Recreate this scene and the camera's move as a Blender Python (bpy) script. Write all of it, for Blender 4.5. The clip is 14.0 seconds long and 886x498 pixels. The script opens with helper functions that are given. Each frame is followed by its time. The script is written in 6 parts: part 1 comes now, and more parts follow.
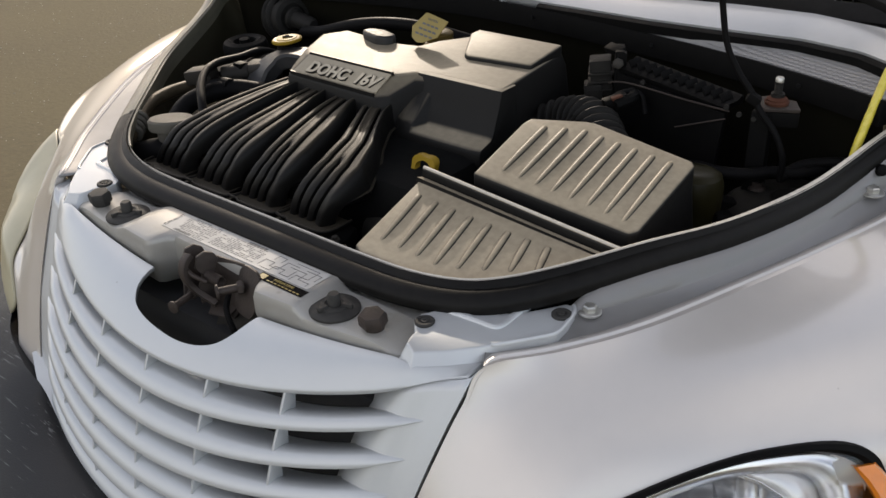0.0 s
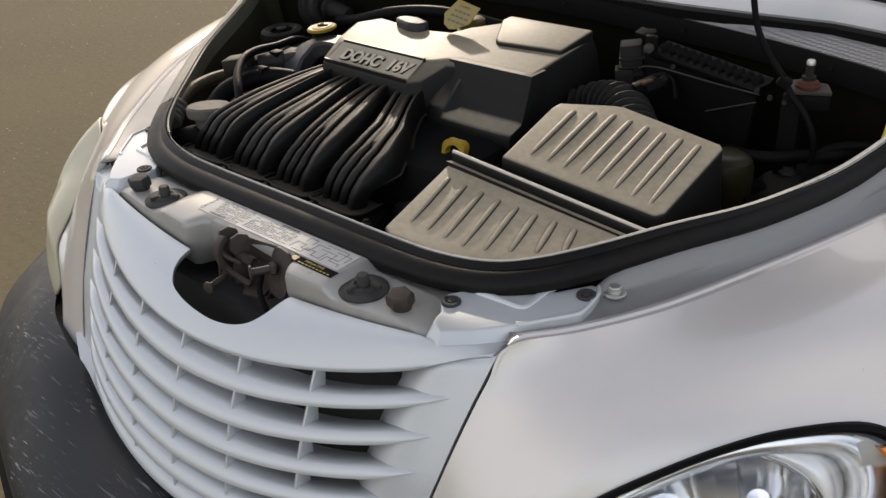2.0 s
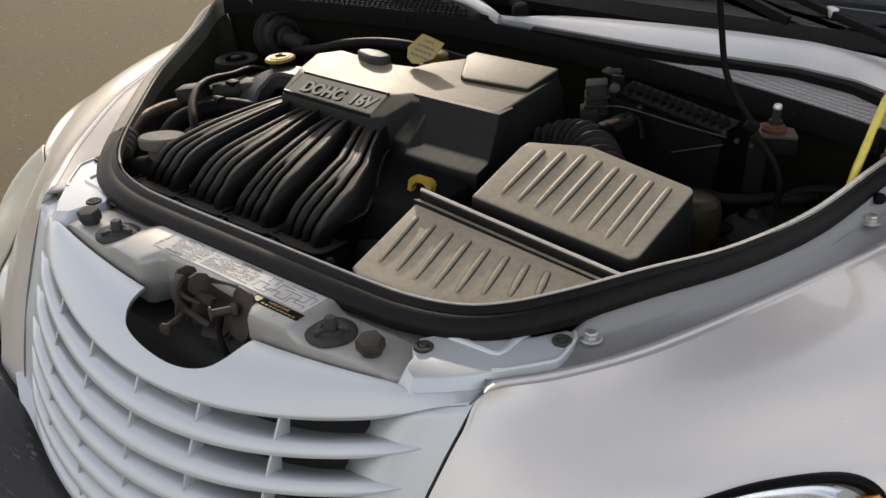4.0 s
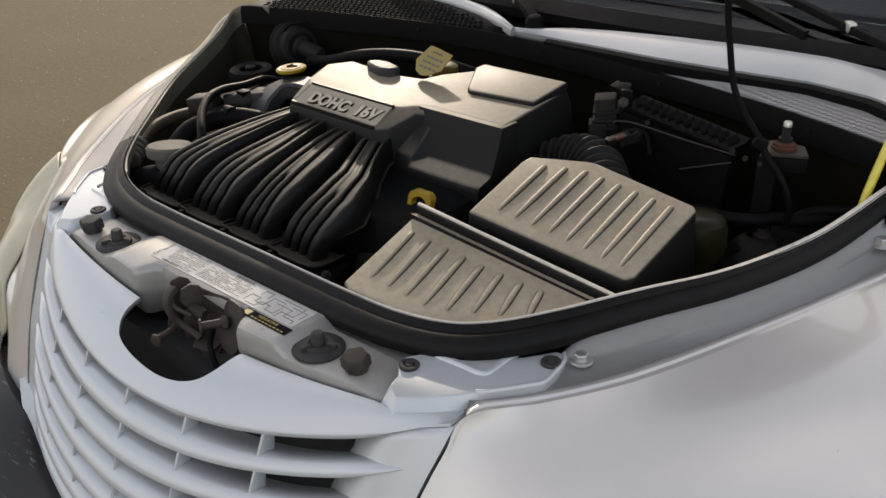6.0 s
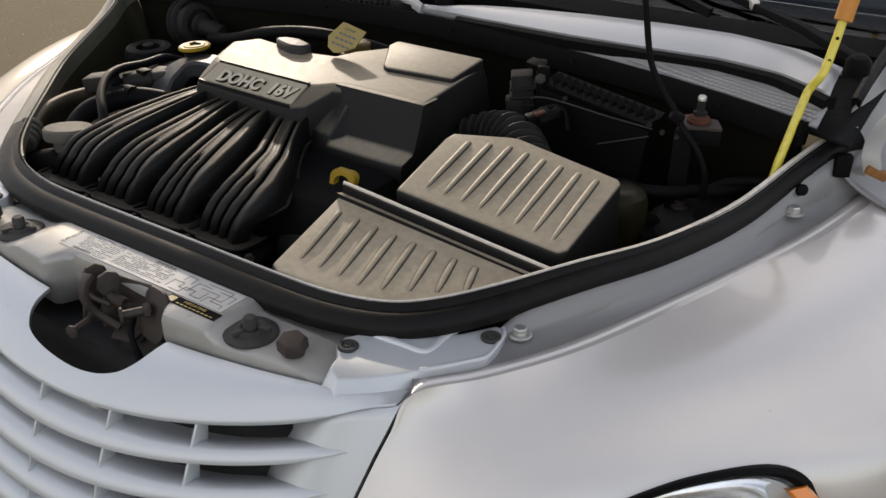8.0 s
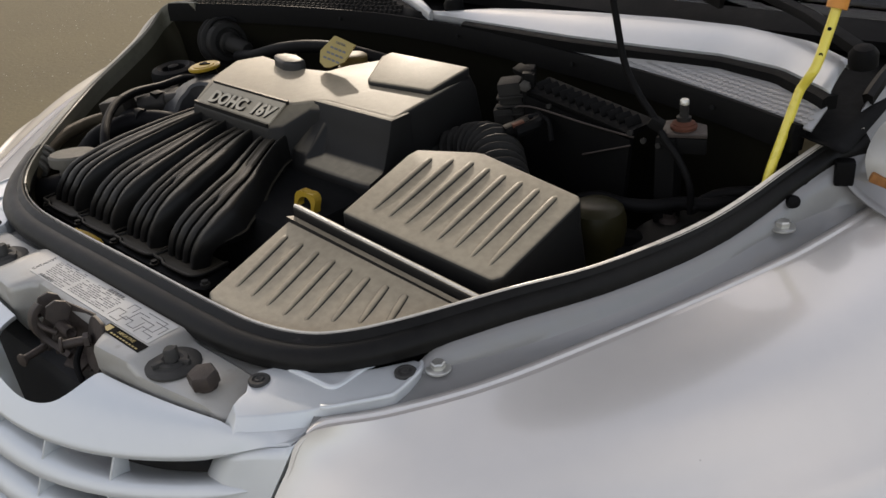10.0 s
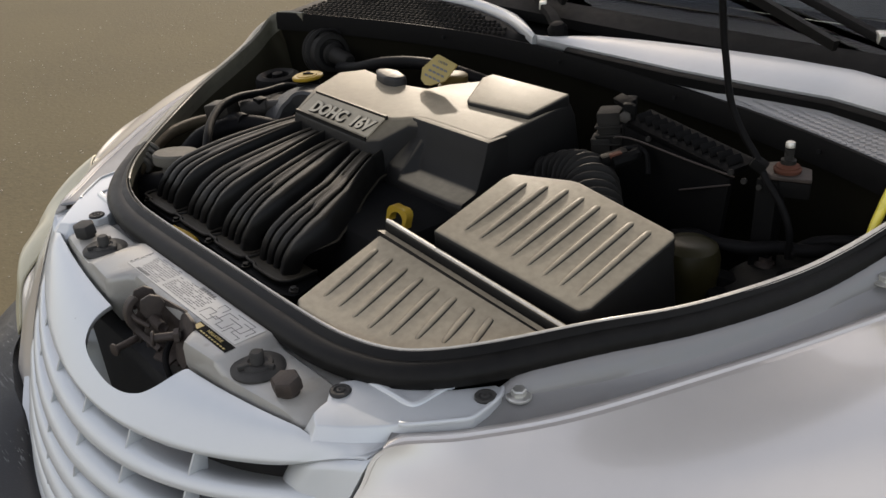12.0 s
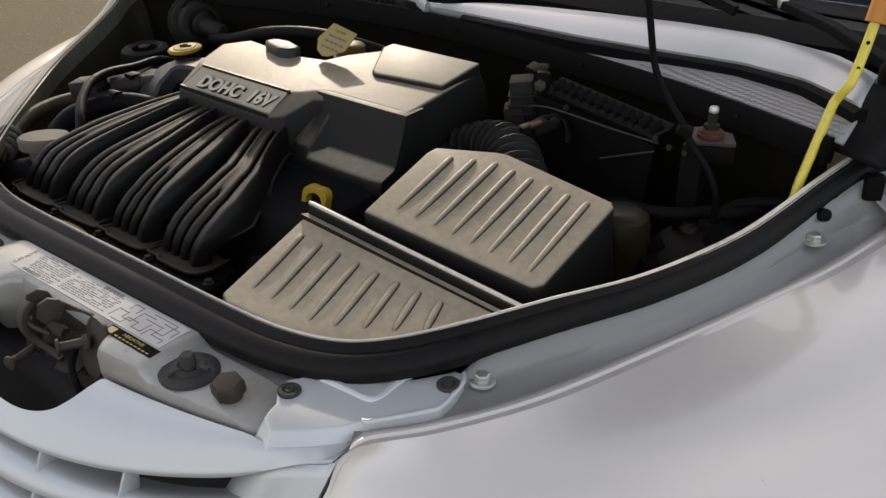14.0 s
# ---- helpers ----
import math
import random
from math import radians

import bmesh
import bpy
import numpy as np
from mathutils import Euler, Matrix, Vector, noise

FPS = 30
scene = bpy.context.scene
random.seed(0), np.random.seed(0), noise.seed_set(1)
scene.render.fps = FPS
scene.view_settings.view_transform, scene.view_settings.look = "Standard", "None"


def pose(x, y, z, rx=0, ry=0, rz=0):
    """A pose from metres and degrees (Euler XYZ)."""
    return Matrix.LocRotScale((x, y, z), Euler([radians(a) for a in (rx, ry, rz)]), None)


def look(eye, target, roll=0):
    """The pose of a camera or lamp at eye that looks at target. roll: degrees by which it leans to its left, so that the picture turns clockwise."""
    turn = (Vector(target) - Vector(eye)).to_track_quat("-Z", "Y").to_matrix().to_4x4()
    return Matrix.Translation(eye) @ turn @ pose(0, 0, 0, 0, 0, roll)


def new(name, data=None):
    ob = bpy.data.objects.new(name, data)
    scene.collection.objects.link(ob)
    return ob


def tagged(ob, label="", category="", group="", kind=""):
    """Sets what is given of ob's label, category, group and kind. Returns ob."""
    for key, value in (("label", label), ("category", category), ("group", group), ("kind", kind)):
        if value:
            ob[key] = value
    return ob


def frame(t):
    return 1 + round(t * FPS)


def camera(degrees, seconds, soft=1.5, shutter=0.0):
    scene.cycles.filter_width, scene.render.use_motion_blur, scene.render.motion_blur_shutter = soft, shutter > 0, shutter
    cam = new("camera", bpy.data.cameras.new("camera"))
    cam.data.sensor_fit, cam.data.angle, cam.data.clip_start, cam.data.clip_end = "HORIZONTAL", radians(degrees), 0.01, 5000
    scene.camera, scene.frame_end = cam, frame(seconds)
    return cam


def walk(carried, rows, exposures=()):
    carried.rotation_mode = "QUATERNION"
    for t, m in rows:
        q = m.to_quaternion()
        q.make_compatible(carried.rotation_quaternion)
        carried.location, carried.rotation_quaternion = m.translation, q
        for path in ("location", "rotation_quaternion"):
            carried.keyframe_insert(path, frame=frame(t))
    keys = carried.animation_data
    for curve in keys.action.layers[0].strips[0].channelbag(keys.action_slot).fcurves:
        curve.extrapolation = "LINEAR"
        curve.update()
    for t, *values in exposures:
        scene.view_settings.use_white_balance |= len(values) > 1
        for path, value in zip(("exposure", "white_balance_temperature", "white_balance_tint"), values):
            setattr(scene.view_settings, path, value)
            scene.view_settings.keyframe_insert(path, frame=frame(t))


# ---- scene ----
cam = camera(51.2, 14.0)
PATH = [
    (0, (0.8469, -0.3641, 1.4369), (0.0992, 0.5157, 0.7972), -2.21),
    (0.5, (0.8878, -0.3620, 1.4345), (0.1060, 0.4823, 0.7879), -4.51),
    (1, (0.9085, -0.3663, 1.4313), (0.0856, 0.4384, 0.7850), -5.42),
    (1.5, (0.9098, -0.3671, 1.4284), (0.0847, 0.4250, 0.7695), -4.94),
    (2, (0.8729, -0.3684, 1.4335), (0.0820, 0.4678, 0.7871), -3.56),
    (2.5, (0.8142, -0.3829, 1.4356), (0.0790, 0.5130, 0.8036), -1.01),
    (3, (0.7939, -0.3978, 1.4367), (0.0966, 0.5344, 0.8146), -0.20),
    (5.5, (0.8710, -0.3100, 1.4332), (0.0765, 0.5536, 0.8288), -1.98),
    (6, (0.8501, -0.3172, 1.4351), (0.0699, 0.5587, 0.8296), -1.13),
    (6.5, (0.8328, -0.3249, 1.4308), (0.0591, 0.5481, 0.8131), -0.74),
    (7, (0.8145, -0.3439, 1.4372), (0.0334, 0.5415, 0.8471), -0.48),
    (7.5, (0.7973, -0.3574, 1.4272), (0.0878, 0.5789, 0.8250), 0.85),
    (8, (0.8013, -0.3450, 1.4224), (0.1605, 0.6251, 0.7974), 1.15),
    (10.5, (0.9706, -0.1231, 1.4187), (0.1195, 0.6708, 0.7959), -5.19),
    (11, (0.9583, -0.1358, 1.4232), (0.0933, 0.6520, 0.8121), -3.64),
    (11.5, (0.9481, -0.1488, 1.4266), (0.0443, 0.6186, 0.8465), -2.78),
    (12, (0.9442, -0.1484, 1.4253), (0.0380, 0.6029, 0.8280), -3.13),
    (12.5, (0.9532, -0.1280, 1.4171), (0.0688, 0.6391, 0.8072), -4.06),
    (13, (0.9278, -0.1294, 1.4170), (0.0614, 0.6348, 0.7786), -3.78),
    (13.5, (0.8670, -0.1718, 1.4217), (0.0584, 0.6525, 0.7820), -2.21),
    (14, (0.8267, -0.1911, 1.4137), (0.1079, 0.7115, 0.7726), -0.54),
]
walk(cam, [(t, look(eye, target, roll)) for t, eye, target, roll in PATH], [(0, 0.78, 6850, 13), (14, 0.78, 6850, 13)])

# ---- world, sun ----
SUN_DIR = Vector((-0.69, 0.64, 0.34)).normalized()
world = bpy.data.worlds.new("world")
scene.world = world
world.use_nodes = True
wn = world.node_tree
sky = wn.nodes.new("ShaderNodeTexSky")
sky.sky_type = "NISHITA"
sky.sun_disc = False
sky.sun_elevation = math.asin(SUN_DIR.z)
sky.sun_rotation = math.atan2(SUN_DIR.x, SUN_DIR.y)
sky.air_density, sky.dust_density = 1.0, 2.0
wn.nodes["Background"].inputs["Strength"].default_value = 0.15
# broken white cloud over the blue
wtc = wn.nodes.new("ShaderNodeTexCoord")
cloud = wn.nodes.new("ShaderNodeTexNoise")
cloud.inputs["Scale"].default_value, cloud.inputs["Detail"].default_value = 1.5, 3
turn_sky = wn.nodes.new("ShaderNodeMapping")
turn_sky.inputs["Rotation"].default_value = (0, 0, 3.2)
wn.links.new(wtc.outputs["Generated"], turn_sky.inputs["Vector"])
wn.links.new(turn_sky.outputs[0], cloud.inputs["Vector"])
cover_map = wn.nodes.new("ShaderNodeMapRange")
cover_map.inputs["From Min"].default_value, cover_map.inputs["From Max"].default_value = 0.24, 0.72
cover_map.inputs["To Max"].default_value = 0.62
wn.links.new(cloud.outputs["Fac"], cover_map.inputs["Value"])
sky_mix = wn.nodes.new("ShaderNodeMix")
sky_mix.data_type = "RGBA"
sky_mix.inputs["B"].default_value = (8.0, 7.75, 7.6, 1)
wn.links.new(cover_map.outputs[0], sky_mix.inputs["Factor"])
wn.links.new(sky.outputs[0], sky_mix.inputs["A"])
wn.links.new(sky_mix.outputs["Result"], wn.nodes["Background"].inputs["Color"])
sun_data = bpy.data.lights.new("sun", "SUN")
sun_data.energy, sun_data.angle, sun_data.color = 1.25, radians(1.0), (1.0, 0.91, 0.77)
sun = new("sun", sun_data)
sun.matrix_world = look(SUN_DIR * 20, (0, 0, 0))

# ---- plan units ----
# the plan below is drawn in units of 0.88 m; LIFT brings it to its height over the ground
UNIT, LIFT = 0.88, 0.108
GROUND = -LIFT / UNIT


def to_metres(p):
    return Vector((p[0] * UNIT, p[1] * UNIT, p[2] * UNIT + LIFT))


# ---- materials ----
def material(name, color, rough=0.5, metal=0.0, coat=0.0, grain=60.0, vary=0.12, bump=0.15, fine=400.0,
             dust=0.0, dust_color=(0.33, 0.29, 0.22), spec=0.5, rough_vary=0.12, big=6.0, coat_rough=0.08, lit_dust=False, lean=0.54):
    """Base colour varied at two scales, patches of dust with a shape of their own, fine relief; optionally tops paled
    as if lit.
    """
    m = bpy.data.materials.new(name)
    m.use_nodes = True
    nt = m.node_tree
    n, l = nt.nodes, nt.links
    b = n["Principled BSDF"]
    tc = n.new("ShaderNodeTexCoord")
    small = n.new("ShaderNodeTexNoise")
    small.inputs["Scale"].default_value = grain
    small.inputs["Detail"].default_value = 6
    large = n.new("ShaderNodeTexNoise")
    large.inputs["Scale"].default_value = big
    large.inputs["Detail"].default_value = 4
    tiny = n.new("ShaderNodeTexNoise")
    tiny.inputs["Scale"].default_value = fine
    tiny.inputs["Detail"].default_value = 3
    for t in (small, large, tiny):
        l.new(tc.outputs["Object"], t.inputs["Vector"])
    add = n.new("ShaderNodeMath")
    add.operation = "ADD"
    l.new(small.outputs["Fac"], add.inputs[0])
    l.new(large.outputs["Fac"], add.inputs[1])
    ramp = n.new("ShaderNodeMapRange")
    ramp.inputs["From Min"].default_value, ramp.inputs["From Max"].default_value = 0.6, 1.4
    ramp.inputs["To Min"].default_value, ramp.inputs["To Max"].default_value = 1 - vary, 1 + vary
    l.new(add.outputs[0], ramp.inputs["Value"])
    mul = n.new("ShaderNodeMix")
    mul.data_type, mul.blend_type = "RGBA", "MULTIPLY"
    mul.inputs["Factor"].default_value = 1.0
    mul.inputs["A"].default_value = (*color, 1)
    l.new(ramp.outputs[0], mul.inputs["B"])
    out = mul.outputs["Result"]
    if dust > 0:
        dm = n.new("ShaderNodeMapRange")
        dm.inputs["From Min"].default_value, dm.inputs["From Max"].default_value = 0.75, 1.25
        dm.inputs["To Min"].default_value, dm.inputs["To Max"].default_value = dust * (0.75 if lit_dust else 0.3), dust
        l.new(add.outputs[0], dm.inputs["Value"])
        mix = n.new("ShaderNodeMix")
        mix.data_type = "RGBA"
        fac = dm.outputs[0]
        if lit_dust:
            # pale dust on flat faces, also paling tops and blackening sides as sun would
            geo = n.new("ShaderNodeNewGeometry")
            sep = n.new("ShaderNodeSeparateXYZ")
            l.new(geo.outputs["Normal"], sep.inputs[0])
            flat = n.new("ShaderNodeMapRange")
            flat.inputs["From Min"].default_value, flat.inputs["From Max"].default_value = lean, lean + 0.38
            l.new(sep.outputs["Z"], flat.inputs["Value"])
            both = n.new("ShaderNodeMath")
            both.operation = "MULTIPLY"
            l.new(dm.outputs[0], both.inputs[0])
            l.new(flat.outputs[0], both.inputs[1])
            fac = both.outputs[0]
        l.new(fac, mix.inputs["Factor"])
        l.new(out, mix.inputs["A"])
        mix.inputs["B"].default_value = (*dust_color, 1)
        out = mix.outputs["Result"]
    l.new(out, b.inputs["Base Color"])
    rr = n.new("ShaderNodeMapRange")
    rr.inputs["From Min"].default_value, rr.inputs["From Max"].default_value = 0.6, 1.4
    rr.inputs["To Min"].default_value, rr.inputs["To Max"].default_value = max(0.02, rough - rough_vary), min(1, rough + rough_vary)
    l.new(add.outputs[0], rr.inputs["Value"])
    l.new(rr.outputs[0], b.inputs["Roughness"])
    b.inputs["Metallic"].default_value = metal
    b.inputs["Coat Weight"].default_value = coat
    b.inputs["Coat Roughness"].default_value = coat_rough
    b.inputs["Specular IOR Level"].default_value = spec
    if bump > 0:
        bp = n.new("ShaderNodeBump")
        bp.inputs["Strength"].default_value = bump
        bp.inputs["Distance"].default_value = 0.002
        l.new(tiny.outputs["Fac"], bp.inputs["Height"])
        l.new(bp.outputs[0], b.inputs["Normal"])
    return m


def glass(name, tint=(1, 1, 1), rough=0.0):
    m = bpy.data.materials.new(name)
    m.use_nodes = True
    b = m.node_tree.nodes["Principled BSDF"]
    b.inputs["Base Color"].default_value = (*tint, 1)
    b.inputs["Transmission Weight"].default_value = 1.0
    b.inputs["Roughness"].default_value = rough
    b.inputs["IOR"].default_value = 1.45
    return m


PAINT = material("silver_paint", (0.62, 0.58, 0.54), 0.32, 0.32, 0.8, 40, 0.035, 0.008, 700, 0.07, (0.46, 0.42, 0.37), rough_vary=0.04, big=3, coat_rough=0.05)
PAINT_PLASTIC = material("silver_painted_plastic", (0.53, 0.548, 0.557), 0.38, 0.28, 0.4, 50, 0.045, 0.02, 700, 0.12, (0.40, 0.40, 0.385), rough_vary=0.05, big=4)
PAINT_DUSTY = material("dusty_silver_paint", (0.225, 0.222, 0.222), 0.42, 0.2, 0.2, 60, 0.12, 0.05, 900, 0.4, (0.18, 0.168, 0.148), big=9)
COWL_PAINT = material("dull_silver_cowl_paint", (0.44, 0.445, 0.45), 0.34, 0.3, 0.3, 50, 0.05, 0.02, 700, 0.12, (0.42, 0.41, 0.38), rough_vary=0.05, big=4)
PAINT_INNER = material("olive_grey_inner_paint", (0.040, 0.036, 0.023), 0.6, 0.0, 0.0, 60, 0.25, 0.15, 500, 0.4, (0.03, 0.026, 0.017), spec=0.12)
GRIMY = material("grimy_bracket_steel", (0.05, 0.047, 0.042), 0.6, 0.3, 0.0, 60, 0.3, 0.3, 500, 0.4, (0.035, 0.03, 0.024), spec=0.3)
# darker copy of the inner paint, with the bay's shadow in its colour
FIREWALL = material("shadowed_olive_paint", (0.009, 0.0083, 0.005), 0.8, 0.0, 0.0, 60, 0.3, 0.15, 500, 0.4, (0.006, 0.005, 0.004), spec=0.05)
PALE_CAP = material("pale_filler_cap", (0.125, 0.117, 0.10), 0.65, 0.0, 0.0, 60, 0.25, 0.3, 500, 0.4, (0.045, 0.039, 0.03), spec=0.15)
BARE = material("dirty_galvanised_steel", (0.46, 0.46, 0.45), 0.42, 0.3, 0.0, 30, 0.35, 0.08, 300, 0.7, (0.20, 0.175, 0.13), big=13)
RUST = material("rusty_steel", (0.034, 0.027, 0.024), 0.62, 0.3, 0.0, 90, 0.45, 0.25, 300, 0.5, (0.062, 0.044, 0.034), big=25)
RED_RUST = material("red_rusted_washer", (0.10, 0.036, 0.022), 0.75, 0.2, 0.0, 120, 0.4, 0.4, 600, 0.2, (0.05, 0.04, 0.03), spec=0.2)
ORANGE_RUST = material("orange_rust", (0.26, 0.11, 0.035), 0.8, 0.0, 0.0, 120, 0.4, 0.4, 600, 0.3, (0.12, 0.07, 0.03), spec=0.2)
STEEL = material("zinc_steel", (0.55, 0.54, 0.5), 0.35, 0.8, 0.0, 120, 0.15, 0.15, 600)
RUBBER = material("black_rubber_seal", (0.0060, 0.0058, 0.0056), 0.46, 0.0, 0.0, 80, 0.25, 0.12, 600, 0.15, (0.034, 0.030, 0.024), spec=0.13)
STRIP = material("matt_black_strip_rubber", (0.0035, 0.0035, 0.0036), 0.62, 0.0, 0.0, 80, 0.25, 0.12, 600, 0.3, (0.012, 0.011, 0.010), spec=0.06)
# pale colour stands in for glare on the seal's lip and the airbox rim
PALE_GLARE = material("glare_pale_lip", (0.62, 0.57, 0.49), 0.28, 0.0, 0.0, 100, 0.15, 0.1, 600, 0.3, (0.5, 0.45, 0.38), spec=0.8)
# olive dust, lightened so the far run's highlight is in the colour
RUBBER_DUSTY_LIT = material("olive_lit_dusty_rubber", (0.095, 0.089, 0.066), 0.42, 0.0, 0.0, 60, 0.3, 0.12, 600, 0.5, (0.16, 0.15, 0.11), spec=0.5, big=6)
HOSE = material("black_hose_rubber", (0.0045, 0.0045, 0.005), 0.55, 0.0, 0.0, 90, 0.25, 0.15, 600, 0.12, (0.020, 0.017, 0.013), spec=0.07)
BLACK = material("black_plastic", (0.0035, 0.0035, 0.0037), 0.6, 0.0, 0.0, 90, 0.2, 0.15, 700, 0.08, (0.025, 0.022, 0.017), spec=0.07)
MANIFOLD = material("black_manifold_plastic", (0.0065, 0.0062, 0.0058), 0.46, 0.0, 0.0, 70, 0.25, 0.12, 500, 0.65, (0.066, 0.056, 0.041), spec=0.16, lit_dust=True, lean=0.62)
GREY_BLOCK = material("clean_grey_plastic", (0.021, 0.021, 0.0222), 0.5, 0.0, 0.0, 90, 0.12, 0.12, 700, 0.3, (0.055, 0.05, 0.043), spec=0.25)
# Dusty tops over near-black sides: the sun's contrast is put into the colour
COVER = material("grey_brown_cover_plastic", (0.011, 0.0105, 0.010), 0.49, 0.0, 0.0, 90, 0.12, 0.12, 700, 0.88, (0.365, 0.312, 0.23), big=5, rough_vary=0.06, spec=0.16, lit_dust=True)
# plate and letters are paled beyond their dust to look sunlit
BADGE = material("sunlit_dusty_plate", (0.35, 0.30, 0.225), 0.55, 0.0, 0.0, 90, 0.12, 0.12, 700, 0.6, (0.40, 0.35, 0.265), spec=0.3)
LETTER = material("lit_dusty_letters", (0.010, 0.0096, 0.009), 0.5, 0.0, 0.0, 90, 0.12, 0.12, 700, 0.95, (0.64, 0.56, 0.43), spec=0.3, lit_dust=True, lean=0.3)
AIRBOX = material("dusty_grey_airbox_plastic", (0.010, 0.0096, 0.0092), 0.47, 0.0, 0.0, 120, 0.14, 0.12, 700, 0.85, (0.465, 0.39, 0.28), big=7, rough_vary=0.06, spec=0.2, lit_dust=True)
LATTICE = material("dull_dark_lattice", (0.020, 0.019, 0.018), 0.85, 0.0, 0.0, 90, 0.25, 0.2, 600, 0.4, (0.05, 0.045, 0.038), spec=0.04)
PIN = material("grey_nylon_pin", (0.030, 0.029, 0.028), 0.68, 0.0, 0.0, 90, 0.25, 0.2, 600, 0.35, (0.07, 0.066, 0.058), spec=0.25)
BUMPER = material("scuffed_charcoal_plastic", (0.009, 0.0094, 0.0102), 0.5, 0.0, 0.0, 40, 0.25, 0.2, 500, 0.22, (0.03, 0.03, 0.032), big=9, spec=0.3)
YELLOW = material("yellow_plastic", (0.33, 0.21, 0.015), 0.5, 0.0, 0.0, 90, 0.15, 0.1, 500, 0.3, (0.16, 0.11, 0.03), spec=0.15)
YELLOW_ROD = material("yellow_painted_rod", (0.75, 0.62, 0.06), 0.35, 0.0, 0.3, 90, 0.12, 0.1, 500, 0.12)
TAG = material("faded_yellow_tag", (0.33, 0.245, 0.06), 0.5, 0.0, 0.0, 90, 0.15, 0.1, 500, 0.3, (0.25, 0.2, 0.1))
ORANGE = material("orange_grip", (0.55, 0.22, 0.03), 0.5)
AMBER = material("amber_lens", (0.75, 0.22, 0.02), 0.15, 0.0, 0.6)
AMBER_BOTTLE = material("yellowed_bottle", (0.10, 0.068, 0.018), 0.5, 0.0, 0.0, 30, 0.3, 0.1, spec=0.2)
BROWN_BOTTLE = material("brown_translucent_bottle", (0.017, 0.0145, 0.0045), 0.4, 0.0, 0.0, 30, 0.3, 0.1, spec=0.3)
LABEL_WHITE = material("worn_white_label", (0.50, 0.50, 0.49), 0.62, 0.0, 0.0, 60, 0.12, 0.05, 400, 0.4, (0.26, 0.245, 0.21), big=30)
LABEL_INK = material("label_ink", (0.12, 0.12, 0.12), 0.6, vary=0.3)
LABEL_DARK = material("near_black_matt", (0.003, 0.003, 0.003), 0.9, 0.0, 0.0, 50, 0.3, 0.2, spec=0.1)
CAP = material("weathered_grey_cap", (0.012, 0.0115, 0.011), 0.6, 0.1, 0.0, 60, 0.25, 0.3, 500, 0.4, (0.034, 0.031, 0.026), spec=0.15)
BRASSY = material("dirty_brown_pipe", (0.085, 0.066, 0.042), 0.5, 0.4, 0.0, 60, 0.3, 0.2, 500, 0.4, (0.06, 0.048, 0.03), spec=0.3)
ALU = material("cast_aluminium", (0.026, 0.0235, 0.0205), 0.6, 0.2, 0.0, 60, 0.3, 0.3, 500, 0.5, (0.025, 0.021, 0.016), spec=0.2)
CHROME = material("chrome_reflector", (0.86, 0.86, 0.87), 0.20, 1.0, 0.0, 30, 0.04, 0.02, rough_vary=0.05)
# near black, so the depths of the bay carry their shade as colour
DARK = material("near_black_matt", (0.005, 0.005, 0.005), 0.8, 0.0, 0.0, 50, 0.3, 0.2, spec=0.15)
HONEYCOMB = material("grey_textured_plastic", (0.28, 0.28, 0.285), 0.5, 0.0, 0.0, 200, 0.1, 0.1, dust=0.2)
DASH = material("dark_dashboard", (0.008, 0.008, 0.010), 0.7, spec=0.2)
GLASS = glass("windscreen_glass", (0.35, 0.42, 0.44))
LENS = glass("clear_lens", (0.98, 0.985, 0.985), 0.0)
SATIN = material("satin_reflector_panel", (0.80, 0.79, 0.78), 0.38, 0.6, 0.0, 30, 0.04, 0.02, rough_vary=0.05)
LENS_HAZY = material("yellowed_hazy_lens", (0.40, 0.37, 0.26), 0.4, 0.0, 0.25, 40, 0.1, 0.03, spec=0.25, big=8)


def ground_material():
    m = material("packed_dirt_lot", (0.122, 0.100, 0.057), 0.92, 0.0, 0.0, 30, 0.22, 0.0, 260, 0.5, (0.152, 0.126, 0.075), spec=0.1, big=0.9)
    nt = m.node_tree
    n, l = nt.nodes, nt.links
    b = n["Principled BSDF"]
    tc = n.new("ShaderNodeTexCoord")
    vor = n.new("ShaderNodeTexVoronoi")
    vor.inputs["Scale"].default_value = 55
    noi = n.new("ShaderNodeTexNoise")
    noi.inputs["Scale"].default_value = 120
    noi.inputs["Detail"].default_value = 8
    l.new(tc.outputs["Object"], vor.inputs["Vector"])
    l.new(tc.outputs["Object"], noi.inputs["Vector"])
    mixh = n.new("ShaderNodeMath")
    mixh.operation = "ADD"
    l.new(vor.outputs["Distance"], mixh.inputs[0])
    l.new(noi.outputs["Fac"], mixh.inputs[1])
    bp = n.new("ShaderNodeBump")
    bp.inputs["Strength"].default_value = 0.35
    bp.inputs["Distance"].default_value = 0.004
    l.new(mixh.outputs[0], bp.inputs["Height"])
    l.new(bp.outputs[0], b.inputs["Normal"])
    return m


DIRT = ground_material()
CORE = material("sooty_radiator_fins", (0.0350, 0.0350, 0.0363), 0.8, 0.0, 0.0, 80, 0.3, 0.3, 500, 0.3, (0.03, 0.027, 0.023), spec=0.15)


